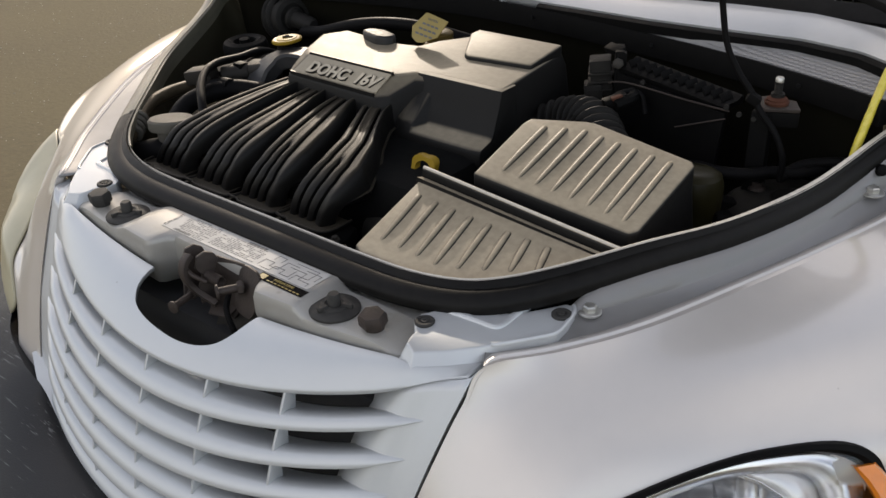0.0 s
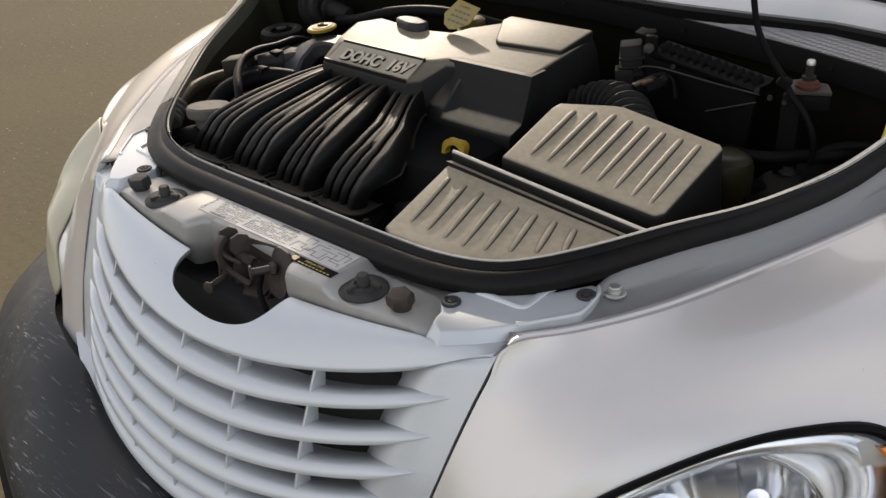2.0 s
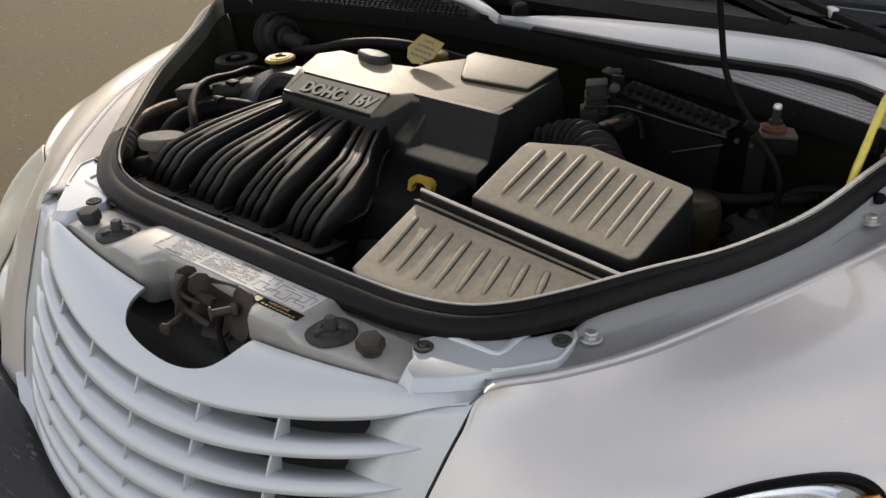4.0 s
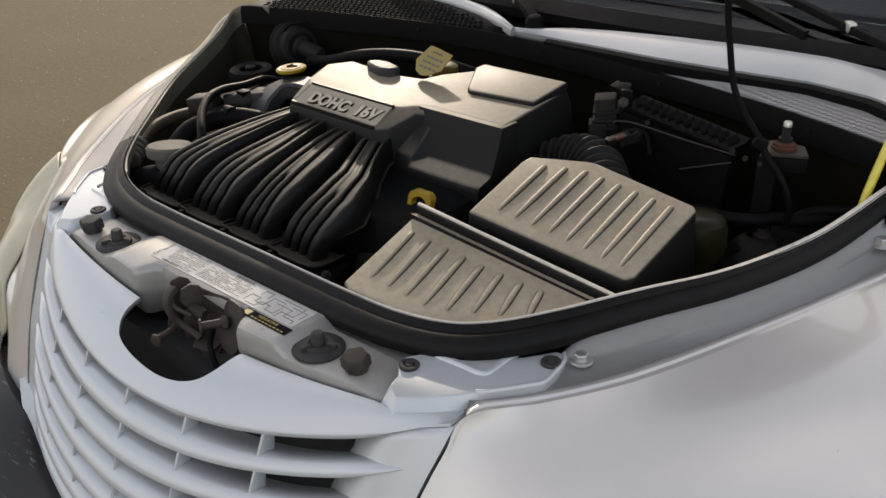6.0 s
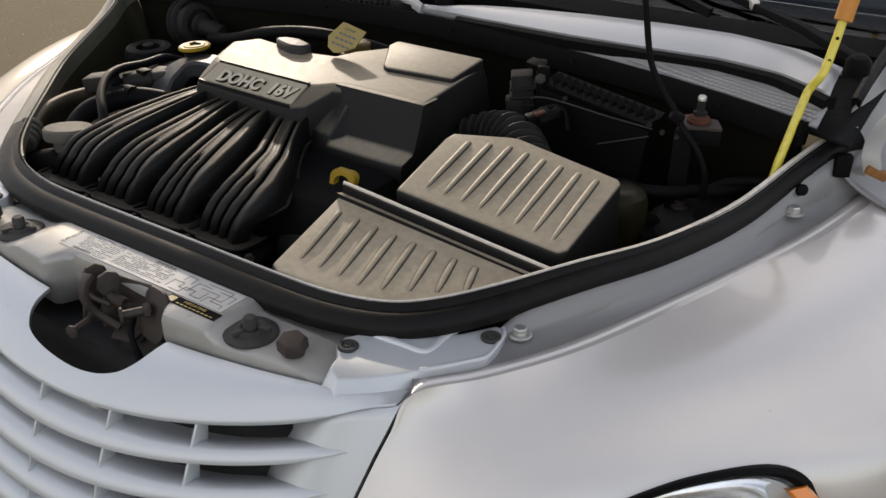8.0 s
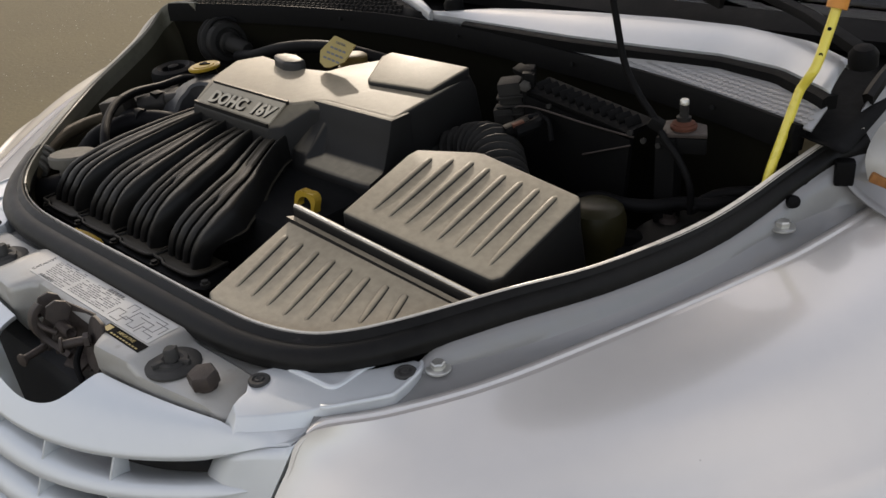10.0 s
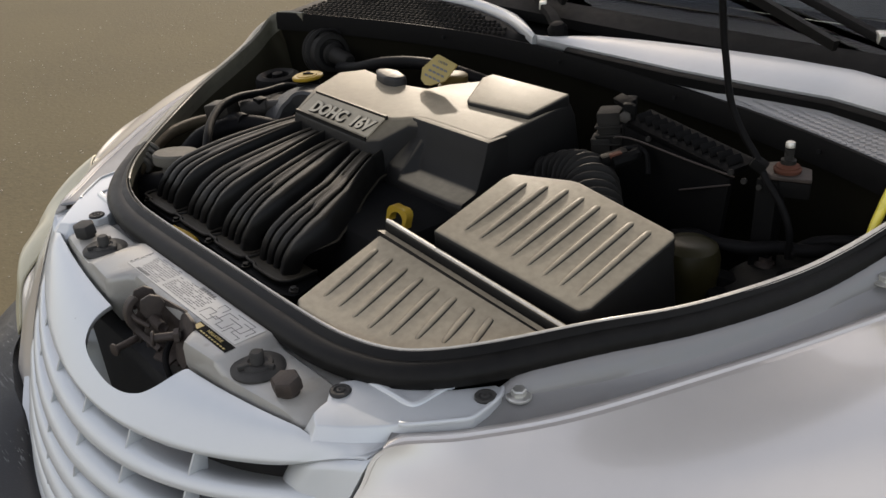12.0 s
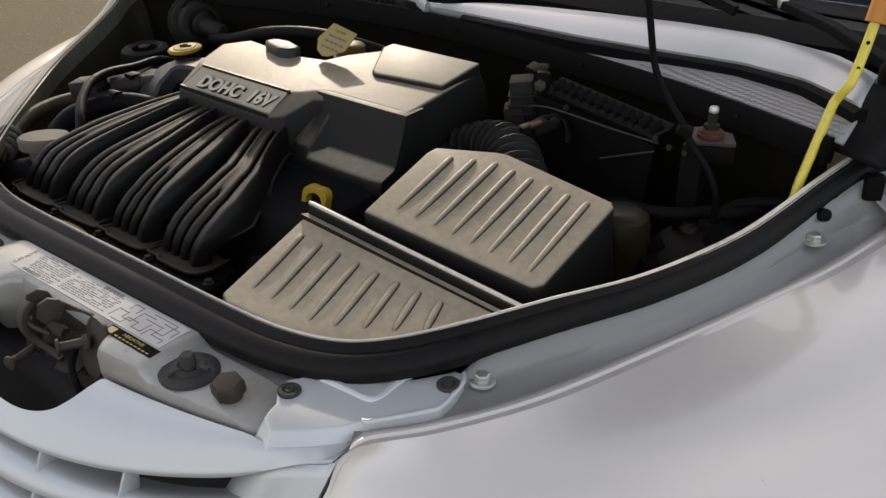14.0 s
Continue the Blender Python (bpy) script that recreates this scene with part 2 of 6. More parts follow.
def add_scuffs(m):
    """Pale scratches over a dark plastic."""
    nt = m.node_tree
    n, l = nt.nodes, nt.links
    b = n["Principled BSDF"]
    src = b.inputs["Base Color"].links[0].from_socket
    tc = n.new("ShaderNodeTexCoord")
    total = None
    for seed, scale, low, high in ((1.0, 5.0, 0.665, 0.75), (4.0, 8.0, 0.66, 0.75), (7.3, 12.0, 0.67, 0.76), (11.0, 22.0, 0.67, 0.77), (17.9, 6.0, 0.665, 0.75)):
        # short streaks: noise drawn out along one way
        mp = n.new("ShaderNodeMapping")
        mp.inputs["Location"].default_value = (seed, 2 * seed, -seed)
        mp.inputs["Rotation"].default_value = (0.3 * seed, 0.7 * seed, seed)
        mp.inputs["Scale"].default_value = (1.0, 24.0, 16.0)
        l.new(tc.outputs["Object"], mp.inputs["Vector"])
        line = n.new("ShaderNodeTexNoise")
        line.inputs["Scale"].default_value, line.inputs["Detail"].default_value = scale, 3
        l.new(mp.outputs[0], line.inputs["Vector"])
        near = n.new("ShaderNodeMapRange")
        near.inputs["From Min"].default_value, near.inputs["From Max"].default_value = low, high
        l.new(line.outputs["Fac"], near.inputs["Value"])
        if total is None:
            total = near.outputs[0]
        else:
            mx = n.new("ShaderNodeMath")
            mx.operation = "MAXIMUM"
            l.new(total, mx.inputs[0])
            l.new(near.outputs[0], mx.inputs[1])
            total = mx.outputs[0]
    half = n.new("ShaderNodeMath")
    half.operation = "MULTIPLY"
    l.new(total, half.inputs[0])
    patch = n.new("ShaderNodeTexNoise")
    patch.inputs["Scale"].default_value, patch.inputs["Detail"].default_value = 6.0, 2
    l.new(tc.outputs["Object"], patch.inputs["Vector"])
    gate = n.new("ShaderNodeMapRange")
    gate.inputs["From Min"].default_value, gate.inputs["From Max"].default_value = 0.46, 0.66
    gate.inputs["To Max"].default_value = 0.75
    l.new(patch.outputs["Fac"], gate.inputs["Value"])
    l.new(gate.outputs[0], half.inputs[1])
    mix = n.new("ShaderNodeMix")
    mix.data_type = "RGBA"
    l.new(half.outputs[0], mix.inputs["Factor"])
    l.new(src, mix.inputs["A"])
    mix.inputs["B"].default_value = (0.36, 0.36, 0.36, 1)
    l.new(mix.outputs["Result"], b.inputs["Base Color"])


add_scuffs(BUMPER)


def add_specks(m, scale, size, amount):
    """Tiny dark specks of grit stuck on paint."""
    nt = m.node_tree
    n, l = nt.nodes, nt.links
    b = n["Principled BSDF"]
    src = b.inputs["Base Color"].links[0].from_socket
    tc = n.new("ShaderNodeTexCoord")
    vor = n.new("ShaderNodeTexVoronoi")
    vor.inputs["Scale"].default_value = scale
    l.new(tc.outputs["Object"], vor.inputs["Vector"])
    dot = n.new("ShaderNodeMapRange")
    dot.inputs["From Min"].default_value, dot.inputs["From Max"].default_value = size, size * 0.5
    l.new(vor.outputs["Distance"], dot.inputs["Value"])
    patch = n.new("ShaderNodeTexNoise")
    patch.inputs["Scale"].default_value = 5.0
    patch.inputs["Detail"].default_value = 3
    l.new(tc.outputs["Object"], patch.inputs["Vector"])
    gate = n.new("ShaderNodeMapRange")
    gate.inputs["From Min"].default_value, gate.inputs["From Max"].default_value = 0.5, 0.62
    gate.inputs["To Max"].default_value = amount
    l.new(patch.outputs["Fac"], gate.inputs["Value"])
    both = n.new("ShaderNodeMath")
    both.operation = "MULTIPLY"
    l.new(dot.outputs[0], both.inputs[0])
    l.new(gate.outputs[0], both.inputs[1])
    mix = n.new("ShaderNodeMix")
    mix.data_type = "RGBA"
    l.new(both.outputs[0], mix.inputs["Factor"])
    l.new(src, mix.inputs["A"])
    mix.inputs["B"].default_value = (0.12, 0.10, 0.08, 1)
    l.new(mix.outputs["Result"], b.inputs["Base Color"])


for paint in (PAINT, PAINT_PLASTIC):
    add_specks(paint, 38, 0.055, 0.7)
add_specks(BARE, 30, 0.16, 0.6)


# ---- mesh helpers (all in plan units) ----
def part(name, bm, mat, parent, label="", solid=0.0, angle=38, smooth=True):
    """Links a bmesh as one mesh object under parent, brought to metres."""
    bmesh.ops.remove_doubles(bm, verts=bm.verts, dist=1e-6)
    bmesh.ops.recalc_face_normals(bm, faces=bm.faces)
    me = bpy.data.meshes.new(name)
    for v in bm.verts:
        v.co = to_metres(v.co)
    bm.to_mesh(me)
    bm.free()
    if smooth:
        me.polygons.foreach_set("use_smooth", [True] * len(me.polygons))
        me.set_sharp_from_angle(angle=radians(angle))
    me.materials.append(mat)
    ob = new(name, me)
    ob.parent = parent
    if solid:
        mod = ob.modifiers.new("thickness", "SOLIDIFY")
        mod.thickness, mod.offset = solid, -1
    if label:
        ob["label"] = label
    return ob


def grid(bm, rows, close=False):
    vs = [[bm.verts.new(p) for p in r] for r in rows]
    for a, b in zip(vs, vs[1:]):
        n = len(a)
        for i in range(n if close else n - 1):
            j = (i + 1) % n
            bm.faces.new((a[i], a[j], b[j], b[i]))
    return vs


def rings(bm, rows):
    """A closed solid through rings of equal count, with both ends capped."""
    vs = grid(bm, rows, True)
    bm.faces.new(vs[0][::-1])
    bm.faces.new(vs[-1])
    return vs


def bevel(bm, off, deg=25, seg=2):
    bmesh.ops.recalc_face_normals(bm, faces=bm.faces)
    bm.normal_update()
    es = [e for e in bm.edges if len(e.link_faces) == 2 and e.calc_face_angle() > radians(deg)]
    if es:
        bmesh.ops.bevel(bm, geom=es, offset=off, segments=seg, profile=0.6, affect="EDGES", clamp_overlap=True)


def spline(pts, sub=6):
    pts = [Vector(p) for p in pts]
    if len(pts) < 3 or sub < 2:
        return pts
    ext = [2 * pts[0] - pts[1]] + pts + [2 * pts[-1] - pts[-2]]
    out = []
    for i in range(1, len(ext) - 2):
        a, b, c, d = ext[i - 1:i + 3]
        for k in range(sub):
            t = k / sub
            out.append(0.5 * (2 * b + (c - a) * t + (2 * a - 5 * b + 4 * c - d) * t * t + (3 * b - a - 3 * c + d) * t ** 3))
    out.append(pts[-1])
    return out


def sweep(bm, path, profile, up=(0, 0, 1), cap=True):
    """Sweeps a closed profile of (side, up) along a path; profile may be a function of 0..1 along it."""
    up = Vector(up)
    rows = []
    n = len(path)
    for i, p in enumerate(path):
        d = (path[min(i + 1, n - 1)] - path[max(i - 1, 0)]).normalized()
        s = d.cross(up)
        s = s.normalized() if s.length > 1e-4 else Vector((1, 0, 0))
        u = s.cross(d)
        prof = profile(i / (n - 1)) if callable(profile) else profile
        rows.append([p + s * a + u * b for a, b in prof])
    if cap:
        rings(bm, rows)
    else:
        grid(bm, rows, True)


def circle(r, n=10, squash=1.0):
    return [(r * math.cos(2 * math.pi * k / n), squash * r * math.sin(2 * math.pi * k / n)) for k in range(n)]


def tube(bm, pts, r, n=10, sub=6, up=(0.13, 0.2, 1)):
    path = spline(pts, sub)
    sweep(bm, path, (lambda t: circle(r(t), n)) if callable(r) else circle(r, n), up)


def turned(bm, c, axis, profile, n=24):
    """A solid of revolution: profile of (radius, height along axis) from base to top."""
    axis = Vector(axis).normalized()
    s = axis.orthogonal().normalized()
    u = axis.cross(s)
    c = Vector(c)
    rings(bm, [[c + axis * h + (s * math.cos(2 * math.pi * k / n) + u * math.sin(2 * math.pi * k / n)) * max(r, 1e-4) for k in range(n)] for r, h in profile])


def disc(bm, c, axis, r, h, n=20, chamfer=0.15):
    k = chamfer * min(r, h)
    turned(bm, c, axis, [(r, 0), (r, h - k), (r - k, h)], n)


def prism(bm, poly, z0, z1, off=0.0, seg=2):
    """An upright prism over a plan polygon; z0 and z1 are numbers or functions of x, y."""
    f0 = z0 if callable(z0) else (lambda x, y: z0)
    f1 = z1 if callable(z1) else (lambda x, y: z1)
    rings(bm, [[(x, y, f0(x, y)) for x, y in poly], [(x, y, f1(x, y)) for x, y in poly]])
    if off:
        bevel(bm, off, 25, seg)


def box(bm, c, size, off=0.0, turn=None, seg=2):
    m = Matrix.Translation(c) @ (turn if turn else Matrix()) @ Matrix.Diagonal((*size, 1))
    one = bmesh.new()
    bmesh.ops.create_cube(one, size=1.0, matrix=m)
    if off:
        bevel(one, off, 25, seg)
    me = bpy.data.meshes.new("tmp")
    one.to_mesh(me)
    one.free()
    bm.from_mesh(me)
    bpy.data.meshes.remove(me)


def rot(rx=0, ry=0, rz=0):
    return pose(0, 0, 0, rx, ry, rz)


def writing(text, size, depth, m, name, mat, parent, label="", shear=0.0, width=None, bold=0.0):
    """Raised letters in Blender's own font; m places them in plan units."""
    cu = bpy.data.curves.new(name, "FONT")
    cu.body, cu.size, cu.extrude, cu.shear = text, size, depth, shear
    cu.bevel_depth = depth * 0.2
    cu.offset = bold
    tmp = new("tmp", cu)
    bpy.context.view_layer.update()
    me = bpy.data.meshes.new_from_object(tmp.evaluated_get(bpy.context.evaluated_depsgraph_get()))
    bpy.data.objects.remove(tmp)
    bm = bmesh.new()
    bm.from_mesh(me)
    bpy.data.meshes.remove(me)
    xs = [v.co.x for v in bm.verts]
    w = max(xs) - min(xs)
    k = width / w if width else 1.0
    for v in bm.verts:
        v.co.x = (v.co.x - min(xs)) * k
    bmesh.ops.transform(bm, matrix=m, verts=bm.verts)
    return part(name, bm, mat, parent, label, smooth=False)


def smoothstep(a, b, t):
    t = min(1, max(0, (t - a) / (b - a)))
    return t * t * (3 - 2 * t)


def lerp_table(tab, t):
    for (a, *p), (b, *q) in zip(tab, tab[1:]):
        if t <= b:
            k = (t - a) / (b - a)
            return [u + (v - u) * k for u, v in zip(p, q)]
    return list(tab[-1][1:])


# ---- ground ----
bm = bmesh.new()
R = 300
ticks = sorted({-R, -80, -30, -12, *range(-8, 9, 1), 12, 30, 80, R})
grid(bm, [[(x, y, GROUND + (0.006 * noise.noise((x * 0.7, y * 0.7, 0)) if abs(x) < 12 and abs(y) < 12 else 0)) for x in ticks] for y in ticks])
ground = part("ground", bm, DIRT, None)
tagged(ground, "packed brown dirt lot with fine gravel", "ground", kind="structure")

bm = bmesh.new()
rng = random.Random(5)
for _ in range(6000):
    x, y, r = rng.uniform(-6.5, -0.7), rng.uniform(-0.8, 5.5), 0.0016 + 0.0065 * rng.random() ** 5
    c = Vector((x, y, GROUND + r * 0.3))
    pts = [c + Vector((r * rng.uniform(.7, 1.3) * a, r * rng.uniform(.7, 1.3) * b, 0.6 * r * c3)) for a, b, c3 in
           ((1, 0, 0), (0, 1, 0), (-1, 0, 0), (0, -1, 0), (0, 0, 1), (0, 0, -1))]
    vs = [bm.verts.new(p) for p in pts]
    for i in range(4):
        j = (i + 1) % 4
        bm.faces.new((vs[i], vs[j], vs[4]))
        bm.faces.new((vs[j], vs[i], vs[5]))
PEBBLE = material("pale_pebble", (0.36, 0.31, 0.235), 0.9, vary=0.5, grain=9)
tagged(part("gravel", bm, PEBBLE, None), "loose pale pebbles scattered on packed dirt", "gravel", kind="stuff")

# ---- the car ----
car = new("car")
tagged(car, "silver compact car with open bonnet, dusty engine bay and scuffed bumper", "car")


# shape of the nose: y of the grille's face over x and z
def face_y(x, z):
    tab = [(0.40, 0.02), (0.555, 0.029), (0.597, 0.034), (0.635, 0.041), (0.676, 0.052), (0.719, 0.064), (0.76, 0.081), (0.811, 0.103), (0.87, 0.129), (1.0, 0.19)]
    return lerp_table(tab, z)[0] + 0.57 * x * x


LIPS = [0.811, 0.765, 0.721, 0.678, 0.637, 0.597, 0.560]


def lip_z(k, x):
    return LIPS[k] + 0.35 * x * x


# ---- grille ----
grille = new("grille")
grille.parent = car
grille["label"] = "silver painted grille panel with curved horizontal slats"


def slam_y(x):
    return 0.188 + 0.26 * x * x


NOTCH = [(-0.090, 0.205), (-0.086, 0.165), (-0.076, 0.147), (-0.058, 0.135), (-0.02, 0.127), (0.03, 0.124), (0.07, 0.128), (0.10, 0.138), (0.117, 0.152), (0.128, 0.172), (0.138, 0.210)]


NOTCH = [(p.x, p.y) for p in spline([(x, y, 0) for x, y in NOTCH], 6)]


def rear_edge(x):
    if NOTCH[0][0] < x < NOTCH[-1][0]:
        return min(slam_y(x), lerp_table(NOTCH, x)[0])
    return slam_y(x)


# wing plates beside the crossmember: flat tops, sloped fronts
WING_TOP = [(0.3477, 0.2375), (0.3660, 0.2280), (0.3950, 0.2500), (0.4210, 0.2750), (0.4340, 0.2890), (0.4415, 0.2940), (0.4650, 0.3210), (0.4790, 0.3380), (0.4850, 0.3480), (0.4845, 0.3690), (0.4810, 0.3915), (0.4740, 0.4030),
            (0.4620, 0.4020), (0.435, 0.368), (0.40, 0.338), (0.361, 0.318), (0.335, 0.304), (0.325, 0.291), (0.327, 0.274), (0.342, 0.260), (0.344, 0.248)]
WING_LOW = [(0.3440, 0.2200), (0.3700, 0.2150), (0.4040, 0.2420), (0.4280, 0.2690), (0.4360, 0.2850)]
WING_FRONT = [(0.345, 0.2195), (0.378, 0.2235), (0.4034, 0.2465), (0.4285, 0.2735), (0.44, 0.287)]
RIM_BEAD = WING_TOP[4:12]


def wing_z(x, y):
    return 0.8945 + 0.075 * (y - 0.279)


def nose_end(x):
    """How far the lip runs back, and how thick it stays, towards its pointed ends."""
    a = abs(x)
    return 0.0088 * smoothstep(0.345, 0.405, a) - 0.0060 * smoothstep(0.405, 0.434, a), 0.009 - 0.0078 * smoothstep(0.33, 0.425, a)


# nose panel: from its front lip up over the crest to the crossmember
bm = bmesh.new()
xs = sorted({round(-0.434 + 0.01085 * i, 4) for i in range(81)} | {round(-0.092 + 0.004 * i, 4) for i in range(60)} | {-0.0905, -0.0895, -0.088, -0.086, -0.081, -0.076, -0.067, 0.110, 0.117, 0.123, 0.128, 0.133, 0.137, 0.1385})
rows = []
for x in xs:
    zl = lip_z(0, x)
    yl = face_y(x, zl)
    ye = max(rear_edge(x), yl + 0.004)
    yfull = slam_y(x)
    sink, low = nose_end(x)
    yl += sink
    ye = max(ye, yl + 0.004)
    row = [(x, yl + 0.03, zl - low), (x, yl + 0.004, zl - low), (x, yl, zl - low * 0.75), (x, yl - 0.0012, zl - low * 0.4), (x, yl - 0.0004, zl - 0.0005)]
    ztop = 0.866 + 0.13 * x * x
    meet = smoothstep(0.338, 0.368, abs(x))
    if meet > 0:
        ye = yfull = max(yl + 0.004, yfull + (lerp_table(WING_FRONT, abs(x))[0] - yfull) * meet)
        ztop += (0.8775 - ztop) * meet
    for k in range(1, 13):
        t = 0.5 * (k / 12) + 0.5 * (k / 12) ** 2
        y = yl + (ye - yl) * t
        t = min(1, (y - yl) / max(1e-3, yfull - yl))
        row.append((x, y, zl + (ztop - zl) * (1 - (1 - t) ** 1.7)))
    yb, zb = row[-1][1], row[-1][2]
    row.append((x, yb + 0.001, zb - 0.006))
    rows.append(row)
grid(bm, rows)
part("nose_panel", bm, PAINT_PLASTIC, grille, "silver painted nose panel with a notch for the latch", solid=0.002)

for side in (1, -1):
    bm = bmesh.new()
    n = len(WING_TOP)
    top = [(x, y, wing_z(x, y)) for x, y in WING_TOP]
    low = [(*WING_LOW[k], 0.8700 if k == 0 else 0.8735) if k < 5 else (x, y, 0.882) for k, (x, y) in enumerate(WING_TOP)]
    low[-1], low[-2] = (0.336, 0.244, 0.872), (0.335, 0.259, 0.874)
    bend = [(p[0] + (q[0] - p[0]) * 0.72, p[1] + (q[1] - p[1]) * 0.72, p[2] + (q[2] - p[2]) * 0.80) if k < 5 else (q[0] * 0.5 + p[0] * 0.5, q[1] * 0.5 + p[1] * 0.5, q[2] * 0.5 + p[2] * 0.5) for k, (p, q) in enumerate(zip(top, low))]
    foot = [(x, y + 0.002, z - 0.012) for x, y, z in low]
    rings(bm, [[(side * x, y, z) for x, y, z in r] for r in (foot, low, bend, top)])
    bevel(bm, 0.0022, 24, 3)
    wing = part("wing_plate", bm, PAINT_PLASTIC, grille, angle=50)
    # raised bead along the outer edge, and a pressed chevron
    bm = bmesh.new()
    sweep(bm, spline([(side * (x - 0.0022), y + 0.0008, wing_z(x, y)) for x, y in RIM_BEAD], 4), [(-0.0028, -0.002), (-0.0026, 0.0010), (-0.0012, 0.0024), (0.0012, 0.0024), (0.0026, 0.0010), (0.0028, -0.002)])
    part("edge_bead", bm, PAINT_PLASTIC, wing, angle=70)
    bm = bmesh.new()
    vee = [(0.352, 0.3135), (0.372, 0.3150), (0.394, 0.3165), (0.411, 0.3172), (0.4195, 0.3205), (0.4225, 0.3300), (0.4230, 0.345), (0.4240, 0.360), (0.4255, 0.374)]
    sweep(bm, spline([(side * x, y, wing_z(x, y)) for x, y in vee], 4), [(-0.0062, -0.002), (-0.0052, 0.0008), (-0.0036, 0.0026), (0.0008, 0.0030), (0.0034, 0.0018), (0.0056, -0.002)])
    part("pressed_chevron", bm, PAINT_PLASTIC, wing, angle=24)

# slats
for k in range(1, len(LIPS)):
    bm = bmesh.new()
    rows = []
    for i in range(61):
        x = -0.43 + 0.86 * i / 60
        reach = 0.431 - 0.0105 * k
        x *= reach / 0.43
        end = smoothstep(1.0, 0.80, abs(x) / reach)
        z = lip_z(k, x)
        y = face_y(x, z) + 0.011 * (1 - end)
        d = 0.066
        k1 = 0.12 + 0.88 * end
        drop = 0.15 + 0.6 * smoothstep(0.04, 0.27, abs(x))
        skin = [(0.0012, -0.0046, 0.0), (-0.0008, -0.0030, 0.0), (-0.0006, 0.0004, 0.0), (0.0016, 0.0046, 0.0004), (0.0050, 0.0096, 0.0018), (0.0100, 0.0146, 0.0044), (0.0166, 0.0188, 0.0088), (0.0250, 0.0220, 0.0150), (0.0380, 0.0236, 0.0235), (0.0580, 0.0230, 0.0350)]
        upper = [(x, y + a, z + (b - c * drop) * k1) for a, b, c in skin]
        back = [(x, p[1] + 0.001, p[2] - 0.0040) for p in (upper[9], upper[7], upper[6])]
        rows.append(upper + back + [(x, y + 0.013, z - 0.0034 * k1), (x, y + 0.004, z - 0.0060 * k1)])
    rings(bm, rows)
    part("slat", bm, PAINT_PLASTIC, grille)

# posts between the slats
for k in range(len(LIPS) - 1):
    for i in range(-2, 3):
        x = 0.116 * i - 0.004
        if abs(x) > 0.40 - 0.012 * k:
            continue
        bm = bmesh.new()
        zt, zb = lip_z(k, x) - 0.006, lip_z(k + 1, x) + 0.004
        yt, yb = face_y(x, zt), face_y(x, zb)
        w = 0.0021
        sect = [(yt + 0.006, zt), (yb + 0.005, zb), (yb + 0.034, zb + 0.002), (yt + 0.022, zt)]
        rings(bm, [[(x - w, a, b) for a, b in sect], [(x + w, a, b) for a, b in sect]])
        bevel(bm, 0.0015)
        part("post", bm, PAINT_PLASTIC, grille)

# side cheeks that close the slots
for side in (1, -1):
    bm = bmesh.new()
    rows = []
    for j in range(26):
        z = 0.545 + (0.8805 - 0.545) * j / 25
        edge = lerp_table([(0.5, 0.355), (0.60, 0.376), (0.67, 0.393), (0.738, 0.408), (0.784, 0.4165), (0.828, 0.426), (0.849, 0.4315), (0.88, 0.439), (0.9, 0.444)], z)[0]
        row = []
        for i in range(25):
            t = i / 24
            x = edge - 0.190 * (1 - t)
            back = 0.010 + 0.20 * max(0.0, 1 - t / 0.70) ** 1.8 - 0.009 * smoothstep(0.78, 1.0, t)
            zz = 0.545 + (lip_z(0, x) - 0.0015 - 0.545) * j / 25
            row.append((side * x, face_y(x, zz) + back, zz))
        row.append((side * (edge + 0.001), face_y(edge, z) + 0.03, z))
        rows.append(row)
    grid(bm, rows)
    part("cheek", bm, PAINT_PLASTIC, grille, solid=0.002)

# lower rim of the grille
bm = bmesh.new()
path = [Vector((x, face_y(x, 0.540 + 0.5 * x * x) + 0.008, 0.540 + 0.5 * x * x)) for x in [-0.40 + 0.8 * i / 40 for i in range(41)]]
sweep(bm, path, [(-0.006, -0.02), (0.02, -0.02), (0.02, 0.006), (0.0, 0.008), (-0.006, 0.002)])
part("rim", bm, PAINT_PLASTIC, grille)

# dark radiator behind the grille
bm = bmesh.new()
prism(bm, [(-0.42, 0.235), (-0.2, 0.20), (0.2, 0.20), (0.42, 0.235), (0.42, 0.26), (-0.42, 0.26)], 0.42, 0.80, 0.004)
part("radiator", bm, CORE, car, "sooty black radiator behind the grille")
# ---- crossmember ----
PADS = (0.9005, 0.887)


def beam_z(x, y):
    a = abs(x)
    pad = smoothstep(0.208, 0.186, x) if x > 0 else smoothstep(0.215, 0.165, a)
    end = smoothstep(0.30, 0.36, a)
    return PADS[1] + (PADS[0] - PADS[1]) * pad - 0.012 * end


bm = bmesh.new()
rows = []
xs = [-0.362 + 0.724 * i / 90 for i in range(91)]
for x in xs:
    a = abs(x)
    dent = smoothstep(0.115, 0.095, abs(x - 0.005))
    yf = slam_y(x) + 0.006 + 0.034 * dent + 0.02 * smoothstep(0.335, 0.362, a)
    z = beam_z(x, 0)
    yb = 0.318
    rows.append([(x, yf + 0.01, z - 0.075), (x, yf, z - 0.034), (x, yf, z - 0.010), (x, yf + 0.003, z - 0.003), (x, yf + 0.009, z),
                 (x, (yf + yb) / 2, z + 0.0005), (x, yb - 0.032, z), (x, yb - 0.026, z - 0.006), (x, yb, z - 0.006), (x, yb, z - 0.04)])
grid(bm, rows)
beam = part("crossmember", bm, BARE, car, "dirty grey metal crossmember behind the grille", solid=0.003)

